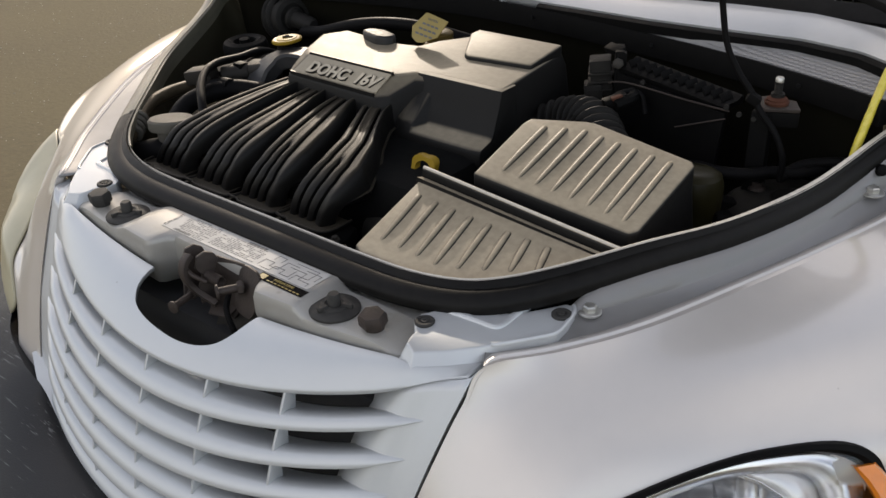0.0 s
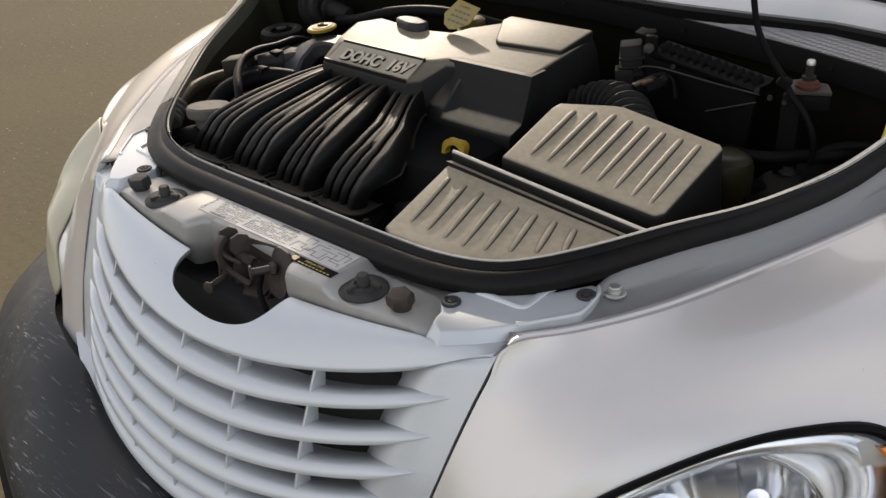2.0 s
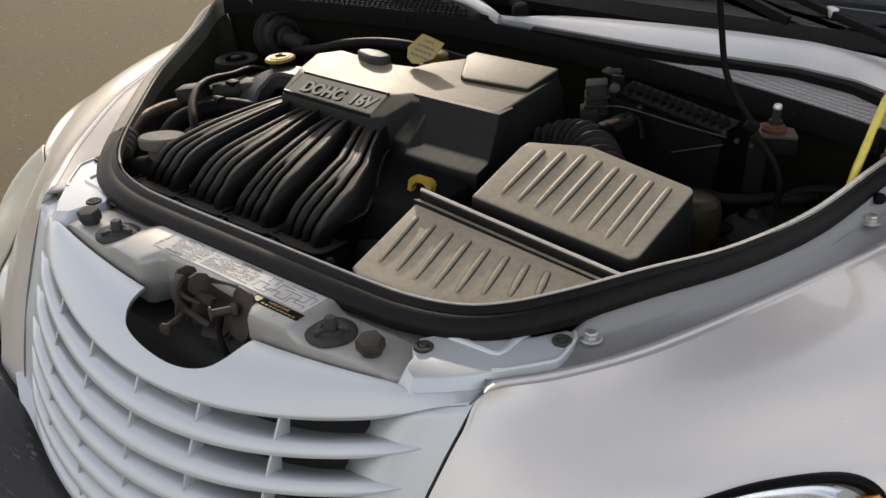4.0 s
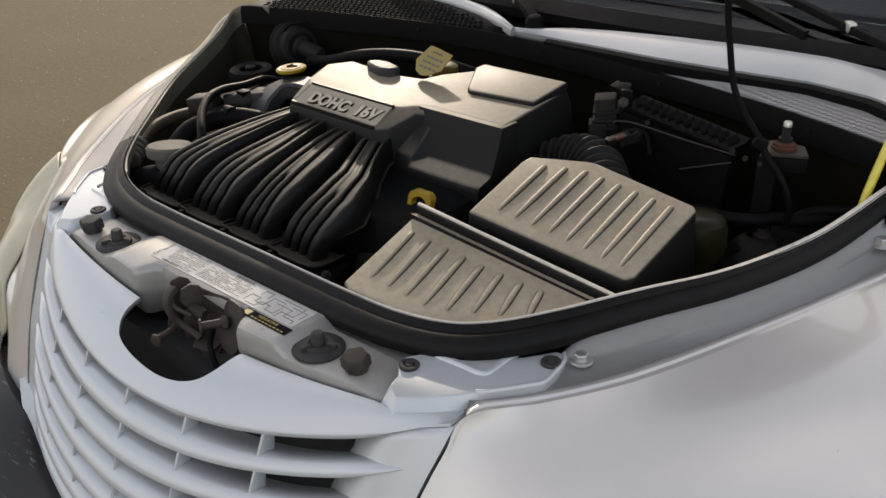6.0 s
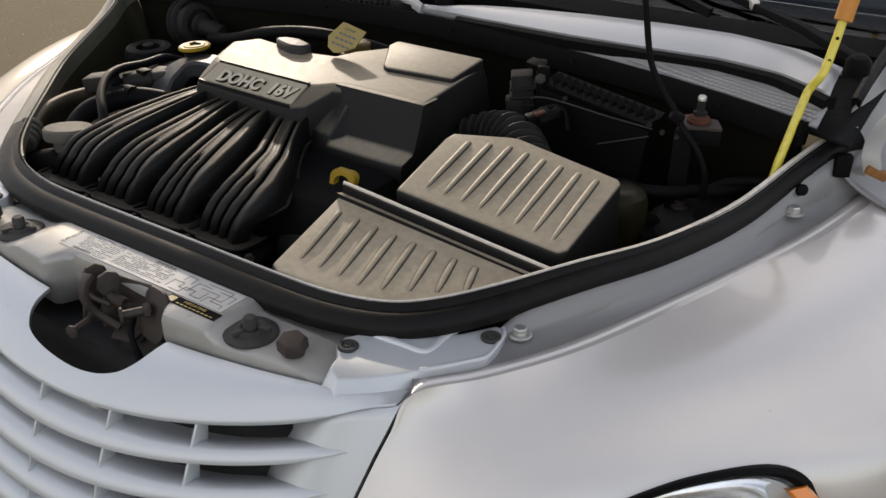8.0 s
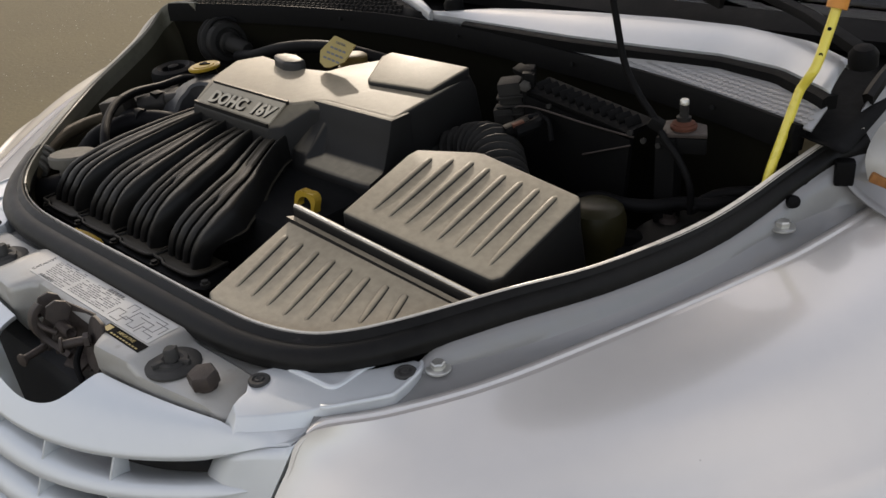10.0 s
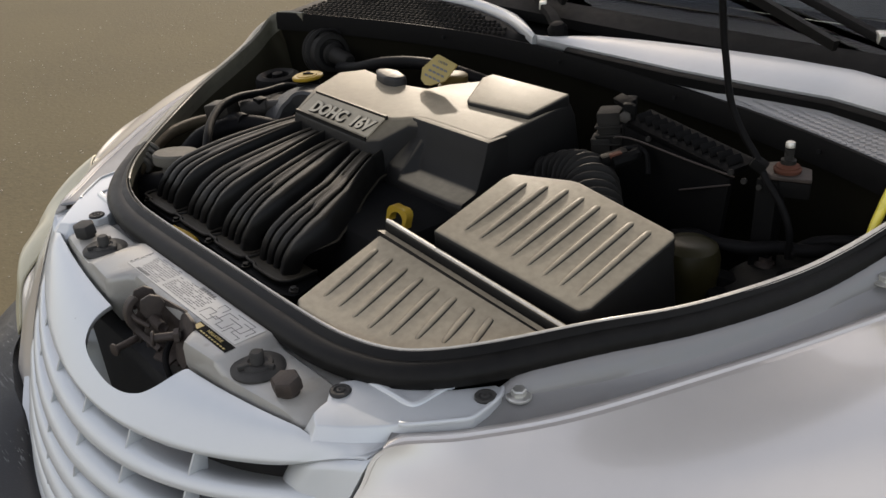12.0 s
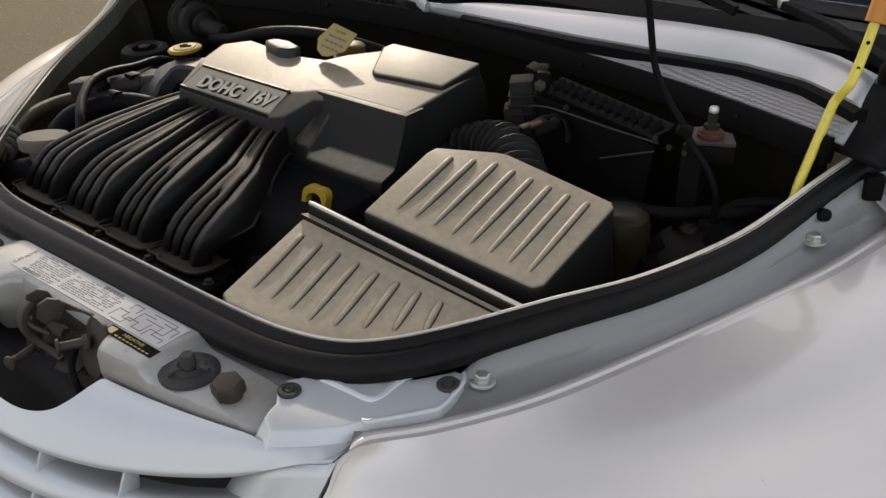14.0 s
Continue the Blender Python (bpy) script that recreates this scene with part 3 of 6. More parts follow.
for side in (-1, 1):
    # hood locating pin on its nylon flange
    bm = bmesh.new()
    c = Vector((0.223 * side, 0.243, 0.887))
    turned(bm, c, (0, 0, 1), [(0.033, 0), (0.033, 0.003), (0.030, 0.0055), (0.019, 0.0065), (0.018, 0.009), (0.013, 0.0095), (0.011, 0.008)], 30)
    turned(bm, c, (0, 0, 1), [(0.0085, 0.004), (0.0085, 0.021), (0.0065, 0.024)], 14)
    for a in (20, 140, 260):
        d = Vector((math.cos(radians(a)), math.sin(radians(a)), 0))
        box(bm, c + d * 0.018 + Vector((0, 0, 0.009)), (0.014, 0.006, 0.006), 0.0012, rot(0, 0, a))
    part("locating_pin", bm, PIN, beam, "grey nylon bonnet locating pin")
    # hex-headed rubber stop
    bm = bmesh.new()
    c = Vector((0.291 * side, 0.243, 0.878))
    turned(bm, c, (0.0, -0.1, 1), [(0.015, 0), (0.012, 0.012), (0.012, 0.016)], 16)
    turned(bm, c, (0.0, -0.1, 1), [(0.0165, 0.014), (0.018, 0.0165), (0.018, 0.028), (0.0155, 0.0315), (0.010, 0.032)], 6)
    part("rubber_stop", bm, RUST if side > 0 else PIN, beam, "hexagonal bonnet stop")

# push pins and bolts on the wing plates
for side in (1, -1):
    for x, y in ((0.3400, 0.2795), (0.4695, 0.3800)):
        bm = bmesh.new()
        c = (side * x, y, wing_z(x, y) - 0.0005)
        turned(bm, c, (0, 0, 1), [(0.0125, 0), (0.0125, 0.0025), (0.0112, 0.0038), (0.0078, 0.0038), (0.0070, 0.0024), (0.0052, 0.0024), (0.0045, 0.0042), (0.0022, 0.0042), (0.0016, 0.003)], 22)
        part("push_pin", bm, PIN, grille, "grey plastic push pin")

# emissions label, with bars for print too small to read
def flat_bar(bm, x0, x1, y0, y1, z, thick=0.0004):
    rings(bm, [[(x0, y0, z), (x1, y0, z), (x1, y1, z), (x0, y1, z)], [(x0, y0, z + thick), (x1, y0, z + thick), (x1, y1, z + thick), (x0, y1, z + thick)]])


LZ = 0.9012
bm = bmesh.new()
flat_bar(bm, -0.128, 0.178, 0.239, 0.283, LZ)
label = part("emissions_label", bm, LABEL_WHITE, beam, "white emissions label with a hose diagram")
writing("CATALYST", 0.0085, 0.0002, Matrix.Translation((-0.1245, 0.243, LZ + 0.0005)) @ rot(0, 0, 90), "print_title", LABEL_INK, label, width=0.037)
bm = bmesh.new()
rng = random.Random(11)
for x0, x1, y0, y1 in ((-0.110, -0.036, 0.268, 0.280), (-0.030, 0.066, 0.242, 0.276), (-0.106, -0.036, 0.2515, 0.266), (-0.100, -0.040, 0.241, 0.249)):
    # columns of fine print
    y = y1
    while y > y0:
        x = x0 + rng.uniform(0, 0.003)
        while x < x1 - 0.003:
            w = rng.uniform(0.003, 0.012)
            if rng.random() < 0.86:
                flat_bar(bm, x, min(x + w, x1), y - 0.0006, y + 0.0006, LZ + 0.0005, 0.0002)
            x += w + rng.uniform(0.0012, 0.003)
        y -= 0.0034
for i in range(16):
    flat_bar(bm, 0.020 + 0.0024 * i, 0.0212 + 0.0024 * i + 0.0006 * (i % 3), 0.2765, 0.2815, LZ + 0.0005, 0.0002)
    flat_bar(bm, -0.104 + 0.0024 * i, -0.1032 + 0.0024 * i + 0.0006 * (i % 2), 0.2405, 0.2455, LZ + 0.0005, 0.0002)
part("small_print", bm, LABEL_INK, label)["kind"] = "stuff"
bm = bmesh.new()


def trace(pts):
    for (x0, y0), (x1, y1) in zip(pts, pts[1:]):
        w = 0.0005
        flat_bar(bm, min(x0, x1) - w, max(x0, x1) + w, min(y0, y1) - w, max(y0, y1) + w, LZ + 0.0005, 0.0002)


for pts in (((0.075, 0.246), (0.075, 0.262), (0.092, 0.262), (0.092, 0.252), (0.108, 0.252), (0.108, 0.272), (0.13, 0.272)),
            ((0.082, 0.244), (0.10, 0.244), (0.10, 0.256), (0.118, 0.256), (0.118, 0.246), (0.134, 0.246), (0.134, 0.262)),
            ((0.120, 0.266), (0.15, 0.266), (0.15, 0.25), (0.17, 0.25), (0.17, 0.244)), ((0.14, 0.243), (0.14, 0.256), (0.162, 0.256), (0.162, 0.278), (0.12, 0.278)),
            ((0.085, 0.268), (0.085, 0.278), (0.10, 0.278), (0.10, 0.266)), ((0.145, 0.272), (0.172, 0.272), (0.172, 0.258))):
    trace(pts)
part("hose_diagram", bm, LABEL_INK, label)
bm = bmesh.new()
flat_bar(bm, 0.098, 0.185, 0.2215, 0.2365, LZ)
warn = part("warning_label", bm, LABEL_DARK, beam, "small black and yellow warning label")
bm = bmesh.new()
flat_bar(bm, 0.100, 0.112, 0.224, 0.234, LZ + 0.0005, 0.0002)
for i in range(9):
    flat_bar(bm, 0.118 + 0.007 * i, 0.1225 + 0.007 * i, 0.2238, 0.2258, LZ + 0.0005, 0.0002)
part("warning_print", bm, TAG, warn)
writing("NEGATIVE", 0.0062, 0.0002, Matrix.Translation((0.126, 0.2292, LZ + 0.0006)), "warning_title", TAG, warn, width=0.036)

# bonnet latch
latch = new("latch")
latch.parent = car
latch["label"] = "rusty bonnet latch bolted to the crossmember"
def plate(bm, pts, thick, m):
    """A flat plate of the outline pts, thick, with eased edges, placed by m."""
    one = bmesh.new()
    rings(one, [[m @ Vector((x, y, z)) for x, y in pts] for z in (-thick / 2, thick / 2)])
    bevel(one, thick * 0.25, 40, 2)
    me = bpy.data.meshes.new("tmp")
    one.to_mesh(me)
    one.free()
    bm.from_mesh(me)
    bpy.data.meshes.remove(me)


def facing(c, n, up=(0, 0, 1)):
    """A pose at c whose z looks along n."""
    n = Vector(n).normalized()
    x = Vector(up).cross(n).normalized()
    return Matrix.Translation(c) @ Matrix((x, n.cross(x), n)).transposed().to_4x4()


def round_outline(w, h, r, n=4):
    pts = []
    for cx, cy, a in ((w - r, h - r, 0), (r - w, h - r, 90), (r - w, r - h, 180), (w - r, r - h, 270)):
        pts += [(cx + r * math.cos(radians(a + 90 * k / n)), cy + r * math.sin(radians(a + 90 * k / n))) for k in range(n + 1)]
    return pts


# carrier plate with an ear to each side and a folded foot
bm = bmesh.new()
plate(bm, [(-0.052, 0.030), (0.030, 0.034), (0.052, 0.018), (0.050, -0.020), (0.030, -0.032), (0.018, -0.050), (-0.012, -0.054), (-0.026, -0.034), (-0.050, -0.026)], 0.005, facing((0.030, 0.226, 0.868), (0.05, -1, 0.25)))
plate(bm, round_outline(0.024, 0.034, 0.016), 0.005, facing((0.086, 0.216, 0.876), (-0.15, -1, 0.35)))
plate(bm, round_outline(0.018, 0.020, 0.010), 0.005, facing((-0.040, 0.222, 0.874), (0.1, -1, 0.2)))
plate(bm, [(-0.022, 0.012), (0.022, 0.012), (0.016, -0.012), (-0.016, -0.012)], 0.004, facing((0.034, 0.208, 0.834), (0.1, -0.4, 1)))
part("latch_plate", bm, RUST, latch, angle=40)
# two cheeks that guide the striker, the pivoting catch between them
for dx, lean in ((-0.020, -14), (0.012, -6)):
    bm = bmesh.new()
    out = [(-0.010, -0.034), (0.014, -0.030), (0.017, -0.006), (0.012, 0.012), (0.018, 0.026), (0.012, 0.036), (0.000, 0.040), (-0.012, 0.034), (-0.015, 0.018), (-0.006, 0.006), (-0.012, -0.010)]
    plate(bm, out, 0.006, facing((dx, 0.206, 0.876), (1, -0.30, 0.1)) @ rot(0, 0, lean))
    part("latch_cheek", bm, RUST, latch, angle=40)
bm = bmesh.new()
sweep(bm, spline([(-0.004, 0.196, 0.912), (-0.002, 0.184, 0.904), (0.000, 0.180, 0.888), (0.004, 0.186, 0.870), (0.016, 0.194, 0.856), (0.034, 0.200, 0.846)], 5), lambda t: [(-0.004, -0.007 + 0.002 * t), (0.004, -0.007 + 0.002 * t), (0.004, 0.007 - 0.002 * t), (-0.004, 0.007 - 0.002 * t)], (1, 0, 0.1))
bevel(bm, 0.0015)
part("latch_catch", bm, RUST, latch, angle=50)
bm = bmesh.new()
tube(bm, [(-0.022, 0.198, 0.888), (-0.008, 0.188, 0.896), (0.010, 0.186, 0.890), (0.026, 0.196, 0.880)], 0.0032, 8)
part("latch_rod", bm, RUST, latch, "rusty bent rod", angle=50)
bm = bmesh.new()
tube(bm, [(0.016 + 0.0032 * k / 8, 0.206 + 0.0068 * math.cos(math.pi * k / 4), 0.882 + 0.0068 * math.sin(math.pi * k / 4)) for k in range(73)], 0.0013, 6, 1, (1, 0.1, 0.1))
part("latch_spring", bm, RUST, latch, "rusty coil spring", angle=50)
bm = bmesh.new()
tube(bm, [(0.048, 0.212, 0.862), (0.060, 0.196, 0.850), (0.074, 0.190, 0.832), (0.088, 0.192, 0.806), (0.10, 0.20, 0.77)], 0.0042, 8)
part("release_cable", bm, HOSE, latch, "black release cable")
for a, b, r in (((-0.006, 0.196, 0.853), (0.005, 0.150, 0.8545), 0.0050), ((0.082, 0.214, 0.884), (0.063, 0.182, 0.884), 0.0058)):
    bm = bmesh.new()
    a, b = Vector(a), Vector(b)
    n = (b - a).length
    turned(bm, a, b - a, [(r, 0), (r, n - 0.004), (r * 1.75, n - 0.0035), (r * 1.75, n - 0.0008), (r * 1.4, n)], 14)
    turned(bm, a, b - a, [(r * 1.7, 0.002), (r * 1.7, 0.007), (r * 1.5, 0.009)], 6)
    part("latch_bolt", bm, RUST, latch)
# sooty support behind the notch
bm = bmesh.new()
sweep(bm, [Vector((0.055, 0.232, 0.84)), Vector((0.045, 0.215, 0.79)), Vector((0.04, 0.205, 0.70))], [(-0.030, -0.004), (0.030, -0.004), (0.034, 0.010), (0.026, 0.004), (-0.026, 0.004), (-0.034, 0.010)], (0, -1, 0.3))
part("latch_support", bm, GRIMY, latch, "grimy upright support")

# ---- bay rim seal ----
RIM = [(0.0, 0.302, 0.914), (0.19, 0.302, 0.914), (0.285, 0.307, 0.915), (0.36, 0.326, 0.919), (0.415, 0.360, 0.927), (0.465, 0.412, 0.938), (0.527, 0.500, 0.953)]
RIM_LEFT = [(0.574, 0.585, 0.957), (0.609, 0.672, 0.961), (0.633, 0.75, 0.966), (0.650, 0.82, 0.976), (0.670, 0.878, 0.996), (0.698, 0.93, 1.021), (0.724, 0.955, 1.030)]
RIM_RIGHT = [(0.538, 0.500, 0.952), (0.620, 0.595, 0.962), (0.662, 0.660, 0.973), (0.702, 0.738, 0.989), (0.733, 0.810, 1.010), (0.757, 0.865, 1.034), (0.748, 0.896, 1.047), (0.715, 0.912, 1.054), (0.650, 0.920, 1.058)]
right = spline(RIM + RIM_LEFT, 5)
other = spline(RIM[:-1] + RIM_RIGHT, 5)
rim_path = [Vector((-p.x, p.y, p.z)) for p in reversed(other[1:])] + right
seal = new("bay_seal")
seal.parent = car
seal["label"] = "black rubber weather seal round the engine bay"
bm = bmesh.new()


def slim(t):
    return (1 - 0.5 * smoothstep(0.68, 0.80, t)) * (0.72 + 0.28 * smoothstep(0.31, 0.45, t))


def seal_profile(t):
    w = (0.50 + 0.50 * smoothstep(0.80, 0.52, t)) * (1.25 - 0.25 * smoothstep(0.31, 0.45, t))
    v = slim(t)
    return [(-0.023 * v, -0.03), (-0.023 * v, 0.003), (-0.019 * v, 0.007), (-0.013 * v, 0.0045), (-0.009 * v, 0.001), (-0.002, 0.001), (0.007 * w, -0.003), (0.014 * w, -0.009), (0.017 * w, -0.016), (0.015 * w, -0.024)]


CHANGE = 44 / (len(rim_path) - 1)
sweep(bm, rim_path[:45], lambda t: seal_profile(t * CHANGE))
part("seal_body", bm, RUBBER_DUSTY_LIT, seal, "olive dusty run of the seal, lightened for its highlight")
bm = bmesh.new()
sweep(bm, rim_path[44:], lambda t: seal_profile(CHANGE + t * (1 - CHANGE)))
part("seal_body", bm, RUBBER, seal)
LIP = [(-0.0026, -0.010), (-0.0026, 0.0035), (-0.0019, 0.0062), (0.0, 0.0072), (0.0016, 0.0062), (0.0022, 0.0035), (0.0022, -0.010)]
mid = int(len(rim_path) * 0.39)
m1 = len(rim_path) - 1


# the glare-pale lip widens to the right, where it shines most
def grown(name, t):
    return 0.25 + 0.75 * smoothstep(0.0, 0.40, t) + 1.5 * smoothstep(0.45, 0.75, t) if name == "glare_lip" else 1.0


for name, a, b, mat, text in (("seal_lip", 0, mid, RUBBER_DUSTY_LIT, "olive dusty lip of the seal, lightened as if lit"), ("glare_lip", mid, m1, PALE_GLARE, "lip of the seal, paled for sun glare")):
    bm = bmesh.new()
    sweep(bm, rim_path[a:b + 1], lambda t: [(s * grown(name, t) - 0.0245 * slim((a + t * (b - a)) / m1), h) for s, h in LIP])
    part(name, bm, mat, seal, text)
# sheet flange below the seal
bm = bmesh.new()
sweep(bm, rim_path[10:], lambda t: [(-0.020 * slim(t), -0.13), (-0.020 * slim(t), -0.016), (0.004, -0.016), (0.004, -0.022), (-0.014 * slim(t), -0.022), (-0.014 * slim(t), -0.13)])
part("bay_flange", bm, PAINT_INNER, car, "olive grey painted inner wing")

# ---- fenders ----
INNER = [(0.361, 0.100, 0.555), (0.382, 0.115, 0.60), (0.399, 0.139, 0.67), (0.4155, 0.172, 0.747), (0.4285, 0.205, 0.81), (0.4375, 0.229, 0.85), (0.4475, 0.257, 0.8890), (0.5045, 0.326, 0.8945), (0.568, 0.421, 0.903),
         (0.633, 0.567, 0.914), (0.692, 0.712, 0.925), (0.737, 0.839, 0.937), (0.778, 1.0, 0.960), (0.803, 1.25, 0.99)]
OUTER = [(0.46, 0.105, 0.565), (0.492, 0.137, 0.61), (0.52, 0.163, 0.665), (0.556, 0.185, 0.724), (0.587, 0.22, 0.761), (0.629, 0.265, 0.791), (0.681, 0.326, 0.817), (0.729, 0.383, 0.828), (0.79, 0.447, 0.825),
         (0.872, 0.548, 0.832), (0.93, 0.68, 0.842), (0.955, 0.82, 0.842), (0.968, 1.02, 0.845), (0.97, 1.3, 0.85)]

INNER_FAR = INNER[:7] + [(0.5045, 0.316, 0.8945), (0.582, 0.398, 0.900), (0.6955, 0.561, 0.9205), (0.765, 0.70, 0.935), (0.81, 0.80, 0.945), (0.86, 0.98, 0.960), (0.90, 1.23, 0.99)]
OUTER_FAR = OUTER[:3] + [(0.552, 0.190, 0.718), (0.577, 0.232, 0.745), (0.617, 0.286, 0.768), (0.668, 0.354, 0.792), (0.722, 0.405, 0.812), (0.800, 0.452, 0.828),
                         (0.895, 0.548, 0.838), (0.985, 0.665, 0.834), (1.045, 0.79, 0.824), (1.08, 0.93, 0.808), (1.09, 1.25, 0.79)]


def sheet_terms(u, v):
    return [u ** i * v ** j for i in range(5) for j in range(5 - i)]


def fender_rows(edge, rim_line, swell=1.0):
    """A smooth sheet between the two edges, drawn up to them near the rims."""
    a, b = spline(edge, 6), spline(rim_line, 6)
    n = len(a)
    face = Vector((0.40, -0.58, 0.71)).normalized()
    e1 = Vector((0.82, 0.57, 0.0)).normalized()
    e1 = (e1 - face * e1.dot(face)).normalized()
    e2 = face.cross(e1)
    A, h = [], []
    for i, (p, q) in enumerate(zip(a, b)):
        back = smoothstep(6.0, 8.5, i / 6)
        for t, w in ((0, 1), (0.3, 0.3), (0.5, 0.3), (0.7, 0.3), (1, 0.6)):
            c = p.lerp(q, t) + face * (0.020 * (1 - back) + 0.028 * swell * back) * math.sin(math.pi * t)
            A.append([w * k for k in sheet_terms(c.dot(e1), c.dot(e2))])
            h.append(w * c.dot(face))
    coef = np.linalg.lstsq(np.array(A), np.array(h), rcond=None)[0]

    def sheet(c):
        u, v = c.dot(e1), c.dot(e2)
        return e1 * u + e2 * v + face * float(np.dot(coef, sheet_terms(u, v)))

    rows = []
    for i, (p, q) in enumerate(zip(a, b)):
        s = i / 6
        row = []
        if s >= 6:
            # a bead and a channel along the top edge
            inw = Vector((-(b[i] - p).normalized().x, 0.35, 0)).normalized()
            grow = min(1.0, 0.15 + (s - 6) / 0.35) * (0.35 if swell < 1 else 1.0)
            row += [p + (inw * d + Vector((0, 0, z))) * grow for d, z in ((0.0280, -0.0070), (0.0210, -0.0066), (0.0188, -0.0026), (0.0150, -0.0022), (0.0128, -0.0054), (0.0050, -0.0056))]
        else:
            t = p + Vector((0.004, 0.02, -0.002))
            row += [t, t.lerp(p, 0.2), t.lerp(p, 0.4), t.lerp(p, 0.6), t.lerp(p, 0.75), t.lerp(p, 0.9)]
        dp, dq = p - sheet(p), q - sheet(q)
        for k in range(21):
            t = k / 20
            c = sheet(p.lerp(q, t)) + dp * (1 - smoothstep(0.0, 0.45, t)) + dq * smoothstep(0.80, 1.0, t)
            row.append(c)
        # shoulder and flank
        down = 1.0 if s >= 8.5 else smoothstep(7.8, 8.5, s)
        for dx, dz in ((0.018, -0.018), (0.034, -0.05), (0.046, -0.11), (0.05, -0.2), (0.045, -0.34)):
            row.append(q + Vector((dx, 0, dz)) * max(down, 0.02))
        rows.append(row)
    return rows


RIM_FINE = {1: spline(RIM + RIM_LEFT, 40), -1: spline(RIM[:-1] + RIM_RIGHT, 40)}
FOLD = spline([(0.440, 0.352, 0.892), (0.4625, 0.3955, 0.897), (0.5114, 0.4795, 0.9034), (0.5693, 0.6045, 0.9148), (0.625, 0.7466, 0.9261), (0.662, 0.86, 0.938), (0.70, 1.02, 0.96)], 40)
FENDERS = {1: fender_rows(INNER, OUTER), -1: fender_rows(INNER_FAR, OUTER_FAR, 0.6)}
for side in (1, -1):
    FEN = FENDERS[side]
    bm = bmesh.new()
    grid(bm, [[(side * p.x, p.y, p.z) for p in r] for r in FEN])
    part("fender", bm, PAINT, car, "silver painted front fender", solid=0.003, angle=32)
    # dusty ledge between fender and seal
    bm = bmesh.new()
    rows = []
    for i in range(6 * 6, len(FEN)):
        p = FEN[i][0]
        if p.y > (1.02 if side > 0 else 0.80):
            break
        q = min(RIM_FINE[side], key=lambda r: (r.y - p.y - 0.035) ** 2 + (r.x - p.x + 0.02) ** 2)
        fold = min(FOLD, key=lambda r: (r.y - p.y - 0.035) ** 2 + (r.x - p.x + 0.02) ** 2)
        away = Vector((p.x - q.x, p.y - q.y, 0)).normalized()
        e = Vector((q.x, q.y, min(fold.z, q.z - 0.024))) + away * 0.022
        top = Vector((q.x, q.y, q.z - 0.018)) + away * 0.009
        low = 1 - smoothstep(0.375, 0.415, e.y)
        e.z, top.z = e.z + (min(e.z, 0.893) - e.z) * low, top.z + (0.8935 - top.z) * low
        rise = e.lerp(top, 0.14) + Vector((0, 0, 0.004 * (1 - low)))
        rows.append([(side * v.x, v.y, v.z) for v in (p, p.lerp(e, 0.06) + Vector((0, 0, -0.0012)), p.lerp(e, 0.5) + Vector((0, 0, -0.0016)), p.lerp(e, 0.95) + Vector((0, 0, -0.0005)), e, rise, e.lerp(top, 0.5), top)])
    grid(bm, rows)
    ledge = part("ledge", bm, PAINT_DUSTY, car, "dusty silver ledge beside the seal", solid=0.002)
    for x, y, z, r in ((0.491, 0.409, 0.899, 0.0115), (0.677, 0.838, 0.9405, 0.0125))[:2 if side > 0 else 1]:
        bm = bmesh.new()
        c = Vector((side * x, y, z))
        turned(bm, c, (0, 0, 1), [(r * 1.25, 0), (r * 1.25, 0.002), (r * 1.05, 0.0035)], 24)
        turned(bm, c, (0, 0, 1), [(r * 0.75, 0.003), (r * 0.75, 0.009), (r * 0.6, 0.0105)], 6)
        part("fender_bolt", bm, STEEL, ledge, "silver hex bolt")
    if side < 0:
        continue
    bm = bmesh.new()
    c = Vector((side * 0.667, 0.868, 0.962))
    d = Vector((side * 0.62, -0.55, 0.35))
    turned(bm, c, d, [(0.016, 0), (0.015, 0.006), (0.009, 0.008), (0.008, 0.020), (0.005, 0.022)], 16)
    part("rubber_stud", bm, BLACK, ledge, "black rubber buffer stud")

# ---- headlights ----
LENS_LOW = [Vector(p) for p in ((0.825, 0.475, 0.795), (0.842, 0.462, 0.74), (0.815, 0.405, 0.675), (0.745, 0.305, 0.615), (0.66, 0.222, 0.592), (0.585, 0.176, 0.61), (0.535, 0.158, 0.636))]


def lens_ring(rim_line):
    pts = [Vector(p) for p in rim_line[2:9]] + LENS_LOW
    ext = pts[-2:] + pts + pts[:2]
    s = spline(ext, 6)
    return s[12:12 + 6 * len(pts)]


